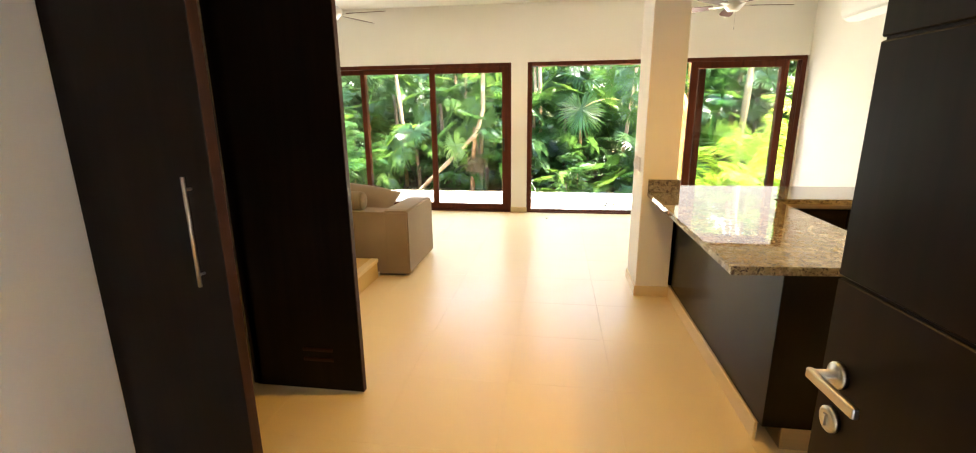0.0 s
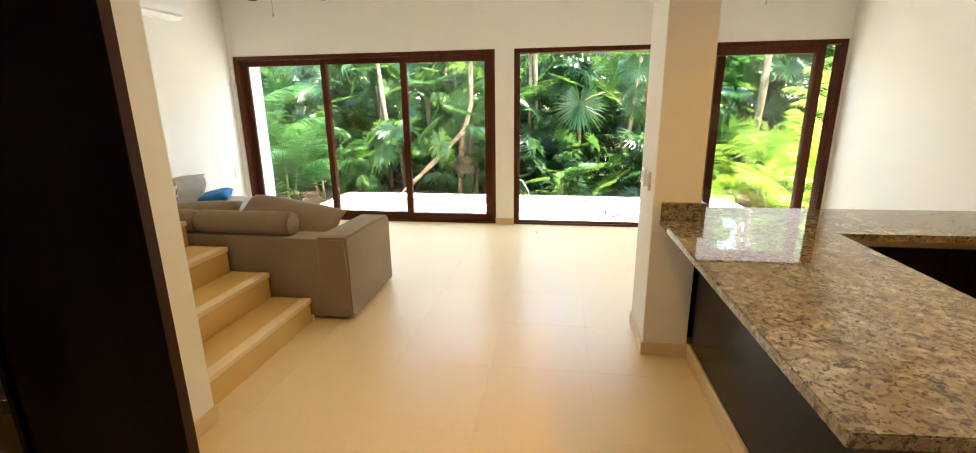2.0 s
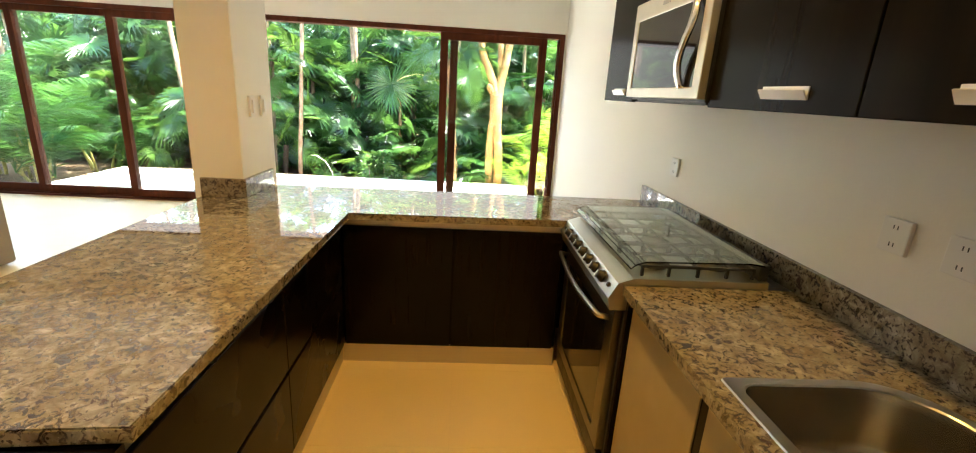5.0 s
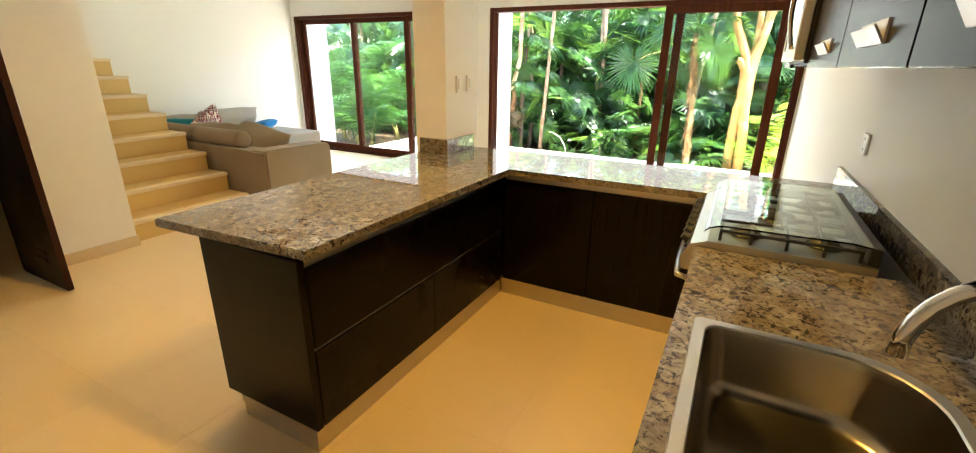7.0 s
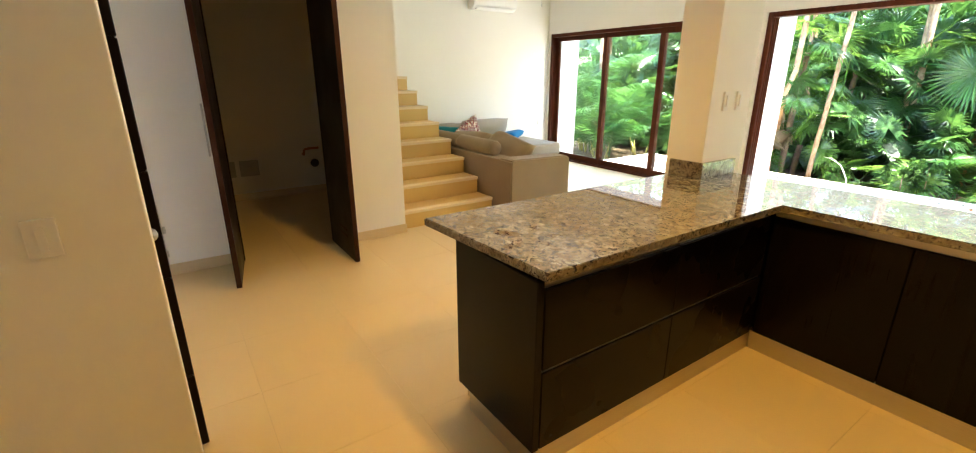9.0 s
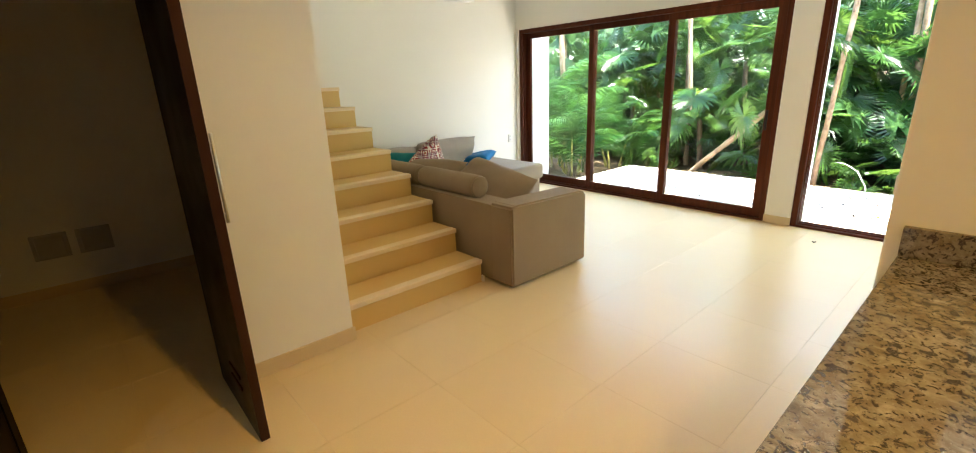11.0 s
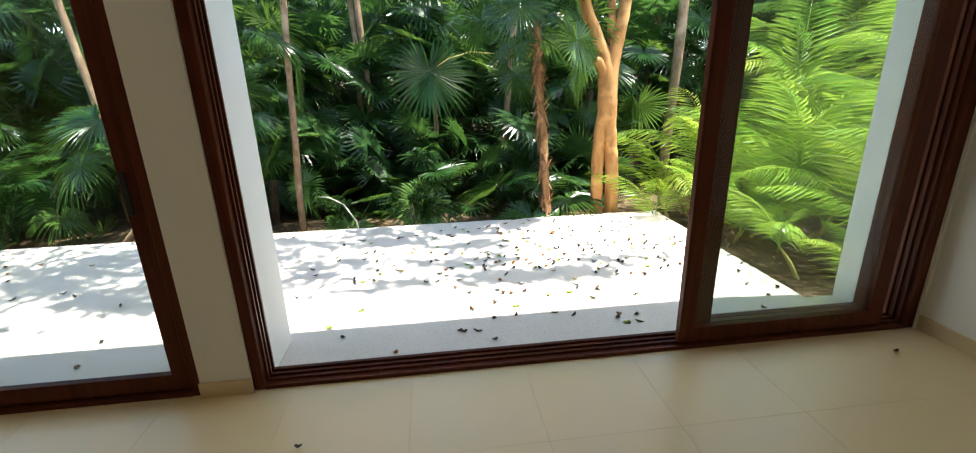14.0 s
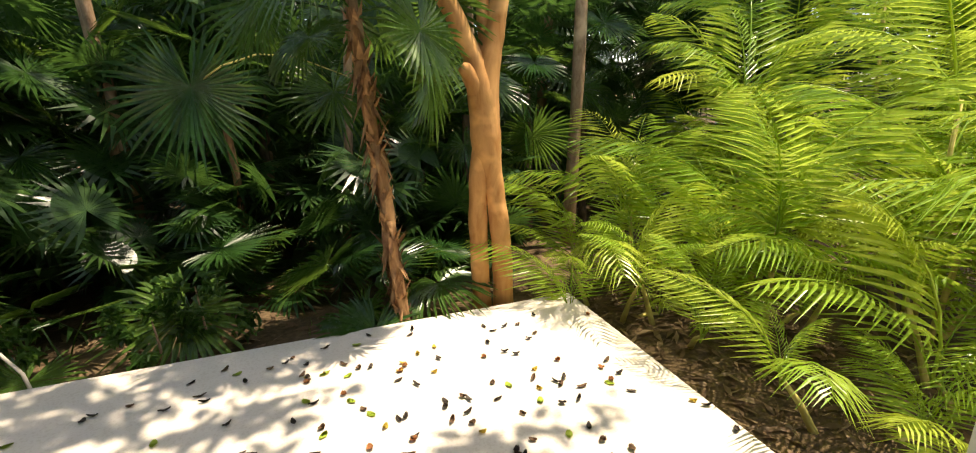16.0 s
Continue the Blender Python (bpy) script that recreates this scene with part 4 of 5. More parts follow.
# ---- ceiling fans ----
def ceiling_fan(at, turn):
    x, y = at
    f = thing("ceiling_fan", "ceiling fan with dark wooden blades and steel hub", "ceiling fan", "ceiling fans", (x, y, HZ))
    T = Matrix.Translation((x, y, 0))
    part("canopy", add_lathe(bmesh.new(), [(0.02, 2.97), (0.055, 2.985), (0.065, HZ)], 24, T), STEEL, f)
    part("rod", add_tube(bmesh.new(), [(x, y, 2.74), (x, y, 2.99)], 0.012, 12), STEEL, f)
    part("motor", add_lathe(bmesh.new(), [(0.03, 2.59), (0.06, 2.595), (0.085, 2.625), (0.11, 2.65), (0.12, 2.69), (0.10, 2.725), (0.05, 2.745), (0.02, 2.76)], 28, T), STEEL, f, "brushed steel motor housing")
    for k in range(5):
        m = T @ Matrix.Rotation(radians(turn + 72 * k), 4, "Z") @ Matrix.Translation((0, 0, 2.655)) @ Matrix.Rotation(radians(12), 4, "X")
        bm = bmesh.new()
        prof = [(0.2, 0.045), (0.26, 0.056), (0.45, 0.066), (0.58, 0.066), (0.635, 0.052), (0.655, 0.02)]
        out = [(r, w) for r, w in prof] + [(r, -w) for r, w in prof[::-1]]
        lo = [bm.verts.new(m @ Vector((r, w, -0.003))) for r, w in out]
        hi = [bm.verts.new(m @ Vector((r, w, 0.003))) for r, w in out]
        bm.faces.new(lo[::-1])
        bm.faces.new(hi)
        for q in range(len(out)):
            bm.faces.new((lo[q], lo[(q + 1) % len(out)], hi[(q + 1) % len(out)], hi[q]))
        bl = part("blade", bm, BLADE, f)
        part("blade_arm", box(0.09, 0.25, -0.018, 0.018, -0.009, -0.003, bev=0.002, m=m), STEEL, bl)
    ch = part("pull_chain", add_tube(bmesh.new(), [(x + 0.03, y, 2.6), (x + 0.03, y, 2.44)], 0.0022, 6), STEEL, f)
    part("pull", add_lathe(bmesh.new(), [(0.003, 2.44), (0.007, 2.425), (0.006, 2.405), (0.002, 2.4)], 10, Matrix.Translation((x + 0.03, y, 0))), STEEL, ch)


ceiling_fan((-2.48, 5.45), -4)
ceiling_fan((2.0, 5.85), 8)
GLOW = Mat("lit_lamp_lens", 0.4)
GLOW.color((1.0, 0.85, 0.6))
GLOW.b.inputs["Emission Color"].default_value = (1.0, 0.78, 0.45, 1)
GLOW.b.inputs["Emission Strength"].default_value = 6.0
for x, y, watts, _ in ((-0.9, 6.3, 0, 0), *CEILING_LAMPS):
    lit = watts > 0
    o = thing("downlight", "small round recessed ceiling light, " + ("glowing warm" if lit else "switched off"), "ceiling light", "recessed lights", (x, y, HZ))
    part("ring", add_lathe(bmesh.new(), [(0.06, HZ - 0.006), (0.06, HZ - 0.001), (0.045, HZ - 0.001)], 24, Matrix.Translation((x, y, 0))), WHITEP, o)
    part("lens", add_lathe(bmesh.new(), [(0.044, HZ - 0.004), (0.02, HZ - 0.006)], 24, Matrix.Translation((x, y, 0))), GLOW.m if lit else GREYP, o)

# ---- corner sofa ----
sofa = thing("corner_sofa", "taupe fabric corner sofa with chaise and loose back cushions", "sofa", at=(-2.8, 5.0, 0))
part("foot_plinth", box(-4.15, -1.32, 4.13, 4.94, 0.0, 0.03), BLACK, sofa)
part("back_frame", box(-4.2, -1.48, 4.085, 4.30, 0.02, 0.635, bev=0.006, seg=2), SOFAM, sofa)
bm = bmesh.new()
pts = [(4.085, 0.02), (4.965, 0.02), (4.96, 0.60), (4.915, 0.635), (4.12, 0.655), (4.085, 0.64)]
ends = [[bm.verts.new((x, y, z)) for y, z in pts] for x in (-1.495, -1.255)]
bm.faces.new(ends[0])
bm.faces.new(ends[1][::-1])
for k in range(6):
    bm.faces.new((ends[0][k], ends[0][(k + 1) % 6], ends[1][(k + 1) % 6], ends[1][k]))
bmesh.ops.bevel(bm, geom=bm.edges[:], offset=0.014, segments=3, affect="EDGES")
part("armrest", bm, SOFAM, sofa)
part("seat_base", box(-4.17, -1.5, 4.31, 4.95, 0.03, 0.26, bev=0.012), SOFAM, sofa)
for x0, x1 in ((-3.2, -2.35), (-2.34, -1.505)):
    part("seat_cushion", box(x0, x1, 4.31, 4.97, 0.262, 0.43, bev=0.035, seg=3), SOFAG, sofa)
part("chaise_base", box(-4.2, -3.24, 4.97, 6.58, 0.03, 0.235, bev=0.012), SOFAG, sofa)
part("seat_cushion", box(-4.18, -3.22, 4.34, 5.66, 0.24, 0.405, bev=0.035, seg=3), SOFAG, sofa)
part("chaise_mattress", box(-4.2, -3.18, 5.67, 6.60, 0.24, 0.44, bev=0.035, seg=3), SOFAG, sofa)
part("side_back", box(-4.22, -4.08, 4.12, 6.05, 0.03, 0.62, bev=0.03, seg=3), SOFAG, sofa)


def cushion(name, label, mat, size, m, seed=0, power=0.5):
    return solid(name, add_pillow(bmesh.new(), *size, m=m, seed=seed, power=power), mat, label, "cushion", "sofa cushions")


def bolster(x0, x1, y, z, r=0.095):
    o = thing("bolster", "taupe fabric bolster lying on the sofa back", "cushion", "sofa cushions", (x0, y, z))
    m = Matrix.Translation((x0, y, z)) @ Matrix.Rotation(radians(90), 4, "Y")
    n = x1 - x0
    part("cover", add_lathe(bmesh.new(), [(r * 0.93, 0.012), (r * 0.985, 0.03), (r, 0.08), (r * 0.985, n * 0.5), (r, n - 0.08), (r * 0.985, n - 0.03), (r * 0.93, n - 0.012)], 28, m), SOFAM, o)
    for s, e in ((0.012, -0.012), (n - 0.012, 0.012)):
        prof = [(r * 0.94, s), (r * 0.85, s + e * 0.9), (r * 0.3, s + e * 1.5)]
        part("end_cap", add_lathe(bmesh.new(), prof, 28, m), SOFAM, o)


bolster(-2.50, -1.72, 4.20, 0.715)
bolster(-3.32, -2.53, 4.20, 0.715)
cushion("back_cushion", "large soft taupe back cushion, slumped", SOFAM, (0.95, 0.56, 0.27), pose(-2.0, 4.5, 0.60, 40, 5, -10), 1)
cushion("back_cushion", "large soft taupe back cushion", SOFAM, (0.85, 0.52, 0.25), pose(-2.88, 4.47, 0.585, 38, -4, 4), 2)
cushion("back_cushion", "grey-taupe back cushion against the side wall", SOFAG, (0.52, 1.0, 0.3), pose(-4.0, 5.52, 0.58, 0, -66, 4), 3, 0.45)
cushion("back_cushion", "grey-taupe back cushion against the side wall", SOFAG, (0.5, 0.9, 0.28), pose(-4.0, 4.6, 0.56, 0, -66, 0), 4, 0.45)
cushion("scatter_cushion", "red and cream lozenge-patterned scatter cushion", PATTERN, (0.58, 0.58, 0.17), pose(-3.60, 4.95, 0.61, 0, -62, 20) @ pose(0, 0, 0, 0, 0, 45), 5)
cushion("scatter_cushion", "teal scatter cushion half hidden on the sofa", TEAL, (0.42, 0.42, 0.14), pose(-3.7, 4.62, 0.60, 50, 0, 30), 6)
cushion("scatter_cushion", "bright blue scatter cushion on the chaise", BLUE, (0.46, 0.40, 0.15), pose(-3.86, 5.98, 0.52, 6, -14, 25), 7)

# ---- garden: leaves ----
def fan_leaf(name, rad, seed, segs=40, droop=0.25, spread=325, tilt=50):
    """One palmate leaf: a stalk with folded, pointed segments round its end. It starts at the origin and reaches along +x."""
    rng = random.Random(seed)
    bm = bmesh.new()
    stalk = rad * 1.25
    hub = Vector((stalk, 0, 0.0))
    add_tube(bm, [(0, 0, 0), (stalk * 0.5, 0, 0.05 * rad), (stalk, 0, 0)], [0.012, 0.009, 0.006], 4, False)
    tip_down = Matrix.Rotation(radians(tilt), 3, "Y")
    for k in range(segs):
        a = radians((k / (segs - 1) - 0.5) * spread + rng.uniform(-2, 2))
        ln = rad * (0.72 + 0.28 * math.cos(a * 0.5)) * rng.uniform(0.9, 1.06)
        d = tip_down @ Vector((math.cos(a), math.sin(a), 0.08))
        s = tip_down @ Vector((-math.sin(a), math.cos(a), 0))
        w = rad * 0.034
        dr = droop * rng.uniform(0.6, 1.5)
        mid = hub + d * ln * 0.5 + Vector((0, 0, -0.03 * rad))
        far = hub + d * ln * 0.8 + Vector((0, 0, -dr * ln * 0.25))
        tip = hub + d * ln * rng.uniform(0.96, 1.0) + Vector((0, 0, -dr * ln * 0.6))
        r = tip_down @ Vector((0, 0, w * 0.55))
        h, ml, mc, mr, fl, fr, tp = [bm.verts.new(v) for v in (hub, mid - s * w + r, mid, mid + s * w + r, far - s * w * 0.38, far + s * w * 0.38, tip)]
        for q in ((h, ml, mc), (h, mc, mr), (ml, fl, mc), (mc, fr, mr), (mc, fl, tp), (mc, tp, fr)):
            bm.faces.new(q)
    me = bpy.data.meshes.new(name)
    bm.to_mesh(me)
    bm.free()
    return me


def feather_leaf(name, length, seed, pairs=25, arch=0.55):
    """One arching feather leaf with folded leaflets, along +x."""
    rng = random.Random(seed)
    bm = bmesh.new()

    def along(f):
        return Vector((length * (f - 0.16 * f ** 3), 0, length * (0.28 * f - arch * f * f * 0.95)))

    add_tube(bm, [along(k / 8) for k in range(9)], [0.011 - 0.0011 * k for k in range(9)], 4, False)
    for k in range(pairs):
        f = 0.14 + 0.86 * k / (pairs - 1)
        p = along(f)
        d = (along(min(1, f + 0.02)) - along(f - 0.02)).normalized()
        ln = length * 0.3 * math.sin(math.pi * (0.16 + 0.8 * f)) ** 0.7 * rng.uniform(0.9, 1.08)
        for s in (-1, 1):
            side = Vector((0, s, 0))
            up = d.cross(Vector((0, 1, 0))) * -1
            way = (side * 0.8 + d * (0.45 + 0.4 * f) + up * rng.uniform(0.15, 0.4)).normalized()
            w = d * 0.0108 * length
            mid = p + way * ln * 0.5
            tip = p + way * ln + Vector((0, 0, -ln * rng.uniform(0.15, 0.55)))
            lift = up * 0.004
            a, b, c, e, t = [bm.verts.new(v) for v in (p, mid + w, mid - w, mid + lift - Vector((0, 0, 0.01)), tip)]
            for q in ((a, b, e), (a, e, c), (b, t, e), (e, t, c)):
                bm.faces.new(q)
    me = bpy.data.meshes.new(name)
    bm.to_mesh(me)
    bm.free()
    return me


FANS = [fan_leaf("fan_leaf", r, s, droop=d, tilt=t) for r, s, d, t in ((0.52, 1, 0.2, 45), (0.62, 2, 0.3, 75), (0.46, 3, 0.4, 30), (0.58, 4, 0.15, 60), (0.6, 5, 0.2, 88), (0.55, 6, 0.7, 50))]
for me in FANS:
    me.materials.append(FAN)
DRYFANS = [fan_leaf("dry_fan_leaf", 0.42, 9, 22, 0.9, 130, 8)]
DRYFANS[0].materials.append(DRYLEAF)
FEATHERS = [feather_leaf("feather_leaf", l, s, arch=a) for l, s, a in ((1.6, 11, 0.6), (1.9, 12, 0.75), (1.35, 13, 0.45), (1.75, 14, 0.5))]
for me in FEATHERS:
    me.materials.append(ARECA_SUNLIT)


# same fronds again in the shade-darkened colour
FEATHERS_SHADED = []
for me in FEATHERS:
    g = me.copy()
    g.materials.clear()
    g.materials.append(ARECA_SHADED)
    FEATHERS_SHADED.append(g)


def piece(name, me, parent, m):
    ob = new(name, me)
    ob.parent = parent
    ob.matrix_basis = m
    return ob


def trunk_mesh(pts, r0, r1, n=10, lumps=0.12, seed=0):
    """A tapered, slightly crooked trunk through points given from its foot."""
    bm = bmesh.new()
    fine, radii = [], []
    steps = 7
    for a, b in zip(pts, pts[1:]):
        for k in range(steps):
            fine.append(Vector(a).lerp(Vector(b), k / steps))
    fine.append(Vector(pts[-1]))
    for i, p in enumerate(fine):
        f = i / (len(fine) - 1)
        radii.append((r0 + (r1 - r0) * f) * (1 + lumps * noise.noise((p.x * 3 + seed, p.y * 3, p.z * 4))))
        p.x += 0.02 * noise.noise((p.z * 1.3, seed, 0.5))
        p.y += 0.02 * noise.noise((p.z * 1.3, 7.7, seed))
    return add_tube(bm, fine, radii, n)


def fan_palm(at, height, leaves, seed, bark=BARK_SHADED, lean=(0, 0), r=0.05, dry=0, size=1.0, label="slender fan palm with broad pleated leaves in the garden shade"):
    rng = random.Random(seed)
    x, y = at
    z = ground_z(x, y) - 0.05
    p = thing("fan_palm", label, "palm tree", "garden fan palms", (x, y, z))
    head = Vector((lean[0], lean[1], height))
    if height > 0.3:
        bm = trunk_mesh([(0, 0, 0), (lean[0] * 0.35, lean[1] * 0.35, height * 0.5), tuple(head)], r * 1.25, r, 9, 0.2, seed)
        ob = put("trunk", bm, bark)
        ob.parent = p
    for k in range(leaves):
        az = 360 * (k * 0.382 + rng.uniform(-0.04, 0.04))
        f = k / max(1, leaves - 1)
        pitch = 70 - 105 * f + rng.uniform(-10, 10)
        s = size * rng.uniform(0.66, 0.98)
        m = Matrix.Translation(head + Vector((0, 0, -0.15 * f))) @ Matrix.Rotation(radians(az), 4, "Z") @ Matrix.Rotation(radians(-pitch), 4, "Y") @ Matrix.Rotation(radians(rng.uniform(-25, 25)), 4, "X")
        m = m @ Matrix.Diagonal((s, s, s, 1))
        piece("palm_leaf", rng.choice(FANS), p, m)
    for k in range(dry):
        az = rng.uniform(0, 360)
        m = Matrix.Translation(head + Vector((0, 0, -0.2))) @ Matrix.Rotation(radians(az), 4, "Z") @ Matrix.Rotation(radians(rng.uniform(76, 88)), 4, "Y")
        piece("dry_leaf", DRYFANS[0], p, m)
    return p


def areca(at, stems, seed, height=1.6, size=1.0):
    rng = random.Random(seed)
    x, y = at
    # right clumps take the sun-brightened leaf, left ones the shade-darkened copy
    fronds = FEATHERS if x > 0 else FEATHERS_SHADED
    p = thing("areca_palm", "clump of yellow-green feathery areca palm, sunlight put into its leaf colour" if x > 0 else "clump of green feathery palm beside the terrace, leaf colour darkened for shade", "palm tree", "areca clumps", (x, y, ground_z(x, y) - 0.04))
    for s in range(stems):
        a = 6.283 * s / stems + rng.uniform(-0.4, 0.4)
        out = rng.uniform(0.1, 0.32)
        foot = Vector((out * math.cos(a), out * math.sin(a), 0))
        h = height * (0.12 + 0.95 * ((s * 0.618) % 1.0))
        top = foot + Vector((0.22 * math.cos(a), 0.22 * math.sin(a), h))
        ob = put("cane", add_tube(bmesh.new(), [foot, foot.lerp(top, 0.5) + Vector((0, 0, 0.03)), top], [0.026, 0.021, 0.012], 7), CANE)
        ob.parent = p
        n = rng.randint(4, 5)
        for k in range(n):
            az = math.degrees(a) + 360 * k / n + rng.uniform(-25, 25)
            pitch = rng.uniform(40, 84)
            sc = size * rng.uniform(0.7, 1.1)
            m = Matrix.Translation(top - Vector((0, 0, rng.uniform(0, 0.25) * h))) @ Matrix.Rotation(radians(az), 4, "Z") @ Matrix.Rotation(radians(-pitch), 4, "Y") @ Matrix.Rotation(radians(rng.uniform(-20, 20)), 4, "X") @ Matrix.Diagonal((sc, sc, sc, 1))
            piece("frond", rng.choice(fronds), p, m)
    return p


def leaf_cloud(count, centre, size, seed, leaf=0.11, hollow=0.0):
    """Small folded broad leaves in clumps inside an ellipsoid, as vertex and face lists."""
    rng = random.Random(seed)
    verts, faces = [], []
    clumps = [Vector((rng.gauss(0, 0.45), rng.gauss(0, 0.45), rng.gauss(0, 0.4))) for _ in range(max(4, count // 45))]
    for k in range(count):
        c = rng.choice(clumps)
        p = c + Vector((rng.gauss(0, 0.13), rng.gauss(0, 0.13), rng.gauss(0, 0.1)))
        p = Vector((centre[0] + p.x * size[0], centre[1] + p.y * size[1], centre[2] + p.z * size[2]))
        e = Euler((rng.uniform(-0.9, 0.9), rng.uniform(-0.9, 0.9), rng.uniform(0, 6.283))).to_matrix()
        l = leaf * rng.uniform(0.7, 1.3)
        base = len(verts)
        for q in ((0, 0, 0), (l * 0.5, l * 0.24, 0.02), (l * 0.45, 0, -0.01), (l * 0.5, -l * 0.24, 0.02), (l, 0, -0.03)):
            verts.append(tuple(p + e @ Vector(q)))
        faces += [(base, base + 2, base + 1), (base, base + 3, base + 2), (base + 1, base + 2, base + 4), (base + 2, base + 3, base + 4)]
    return verts, faces


def cloud_mesh(name, lists, mat):
    verts, faces = [], []
    for v, f in lists:
        n = len(verts)
        verts += v
        faces += [tuple(i + n for i in q) for q in f]
    me = bpy.data.meshes.new(name)
    me.from_pydata(verts, [], faces)
    me.materials.append(mat)
    return me


def slim_tree(pts, r0, r1, seed, bark=BARK_PALE, label="slender pale tree trunk rising out of sight", crown=320, size=(1.6, 1.6, 0.9), drop=0.0):
    x, y, z = pts[0]
    p = thing("garden_tree", label, "tree", "garden trees", (x, y, z))
    ob = put("trunk", trunk_mesh([Vector(q) - Vector(pts[0]) for q in pts], r0, r1, 10, 0.15, seed), bark)
    ob.parent = p
    top = Vector(pts[-1])
    rng = random.Random(seed)
    for k in range(3):
        a = rng.uniform(0, 6.28)
        tip = top + Vector((0.9 * math.cos(a), 0.9 * math.sin(a), 0.5))
        ob = put("limb", add_tube(bmesh.new(), [top - Vector(pts[0]) - Vector((0, 0, 0.1)), top.lerp(tip, 0.5) - Vector(pts[0]) + Vector((0, 0, 0.15)), tip - Vector(pts[0])], [r1, r1 * 0.7, r1 * 0.3], 6), bark)
        ob.parent = p
    c = new("crown", cloud_mesh("crown", [leaf_cloud(crown, (top.x - x, top.y - y, top.z - z + 0.4 - drop), size, seed, 0.17)], BROAD))
    c.parent = p
    return p


# big forked tree at the terrace corner
bt = thing("forked_tree", "smooth orange-barked tree with a forked double trunk", "tree", at=(2.98, 10.93, -0.55))
B = Vector((2.98, 10.93, -0.55))


def bt_part(name, rows, seed):
    """One stem through rows of x, y, z and radius, rounded between them."""
    fine, radii = [], []
    for i in range(len(rows) - 1):
        a, b, c, d = (Vector(rows[min(max(j, 0), len(rows) - 1)]) for j in (i - 1, i, i + 1, i + 2))
        for k in range(8):
            f = k / 8
            q = 0.5 * (2 * b + (c - a) * f + (2 * a - 5 * b + 4 * c - d) * f * f + (3 * b - a - 3 * c + d) * f ** 3)
            p = Vector(q[:3])
            lump = 1 + 0.16 * noise.noise((p.x * 3 + seed, p.y * 3, p.z * 4)) + 0.05 * noise.noise((p.x * 9, seed, p.z * 13))
            fine.append(p - B)
            radii.append(max(0.008, q[3] * lump))
    ob = put(name, add_tube(bmesh.new(), fine, radii, 16), BARK_ORANGE)
    ob.parent = bt
    return ob


bt_part("trunk", [(3.03, 10.93, -0.55, 0.1), (3.03, 10.93, 0.1, 0.088), (2.99, 10.94, 0.6, 0.088), (2.93, 10.96, 1.0, 0.112), (2.925, 10.97, 1.4, 0.12), (2.98, 10.97, 1.72, 0.088), (3.06, 10.97, 2.1, 0.076), (3.16, 10.95, 2.8, 0.07), (3.5, 10.9, 5.2, 0.05)], 1)
bt_part("trunk", [(2.86, 10.99, -0.55, 0.085), (2.84, 10.99, 0.2, 0.075), (2.85, 10.98, 0.7, 0.082), (2.905, 10.97, 1.05, 0.1), (2.91, 10.97, 1.4, 0.118), (2.85, 10.97, 1.7, 0.088), (2.72, 10.97, 2.0, 0.076), (2.56, 11.0, 2.5, 0.07), (2.3, 11.1, 4.6, 0.05)], 2)
bt_part("limb", [(2.92, 10.98, 0.95, 0.03), (2.92, 10.97, 1.25, 0.085), (2.93, 10.98, 1.5, 0.08), (2.96, 11.04, 2.0, 0.055), (2.9, 11.2, 3.2, 0.045), (2.6, 11.6, 5.0, 0.03)], 6)
bt_part("stub", [(2.9, 10.96, 1.28, 0.03), (2.86, 10.94, 1.47, 0.075), (2.79, 10.93, 1.6, 0.066), (2.74, 10.92, 1.655, 0.058), (2.73, 10.92, 1.665, 0.03)], 5)
# leaf clouds out of view, spread over the whole terrace to dapple its sunlight
c = new("crown", cloud_mesh("crown", [leaf_cloud(430, (q[0] - B.x, q[1] - B.y, q[2] - B.z), s, 40 + i, 0.17) for i, (q, s) in enumerate((((3.0, 10.2, 5.6), (1.3, 0.6, 0.7)), ((2.4, 9.3, 6.0), (2.2, 0.45, 0.7)), ((3.4, 8.75, 6.6), (1.8, 0.35, 0.6)), ((0.2, 9.9, 6.2), (1.8, 0.6, 0.7)), ((0.6, 8.7, 6.4), (1.6, 0.4, 0.7)), ((-1.6, 9.6, 6.3), (1.9, 0.7, 0.8)), ((-2.2, 8.6, 6.6), (1.8, 0.5, 0.7)), ((-2.9, 9.9, 6.0), (1.5, 0.8, 0.7)), ((-0.4, 9.2, 6.9), (1.8, 0.6, 0.6)), ((1.5, 10.1, 6.6), (1.6, 0.5, 0.6))))], BROAD))
c.parent = bt

# trunks told apart in the garden
fan_palm((2.13, 10.86), 2.65, 15, 21, BARK_SHAG, (-0.17, 0.05), 0.043, 0, 1.0, "shaggy-trunked fan palm beside the terrace")
sp = bpy.data.objects["fan_palm"]
rng = random.Random(5)
bm = bmesh.new()
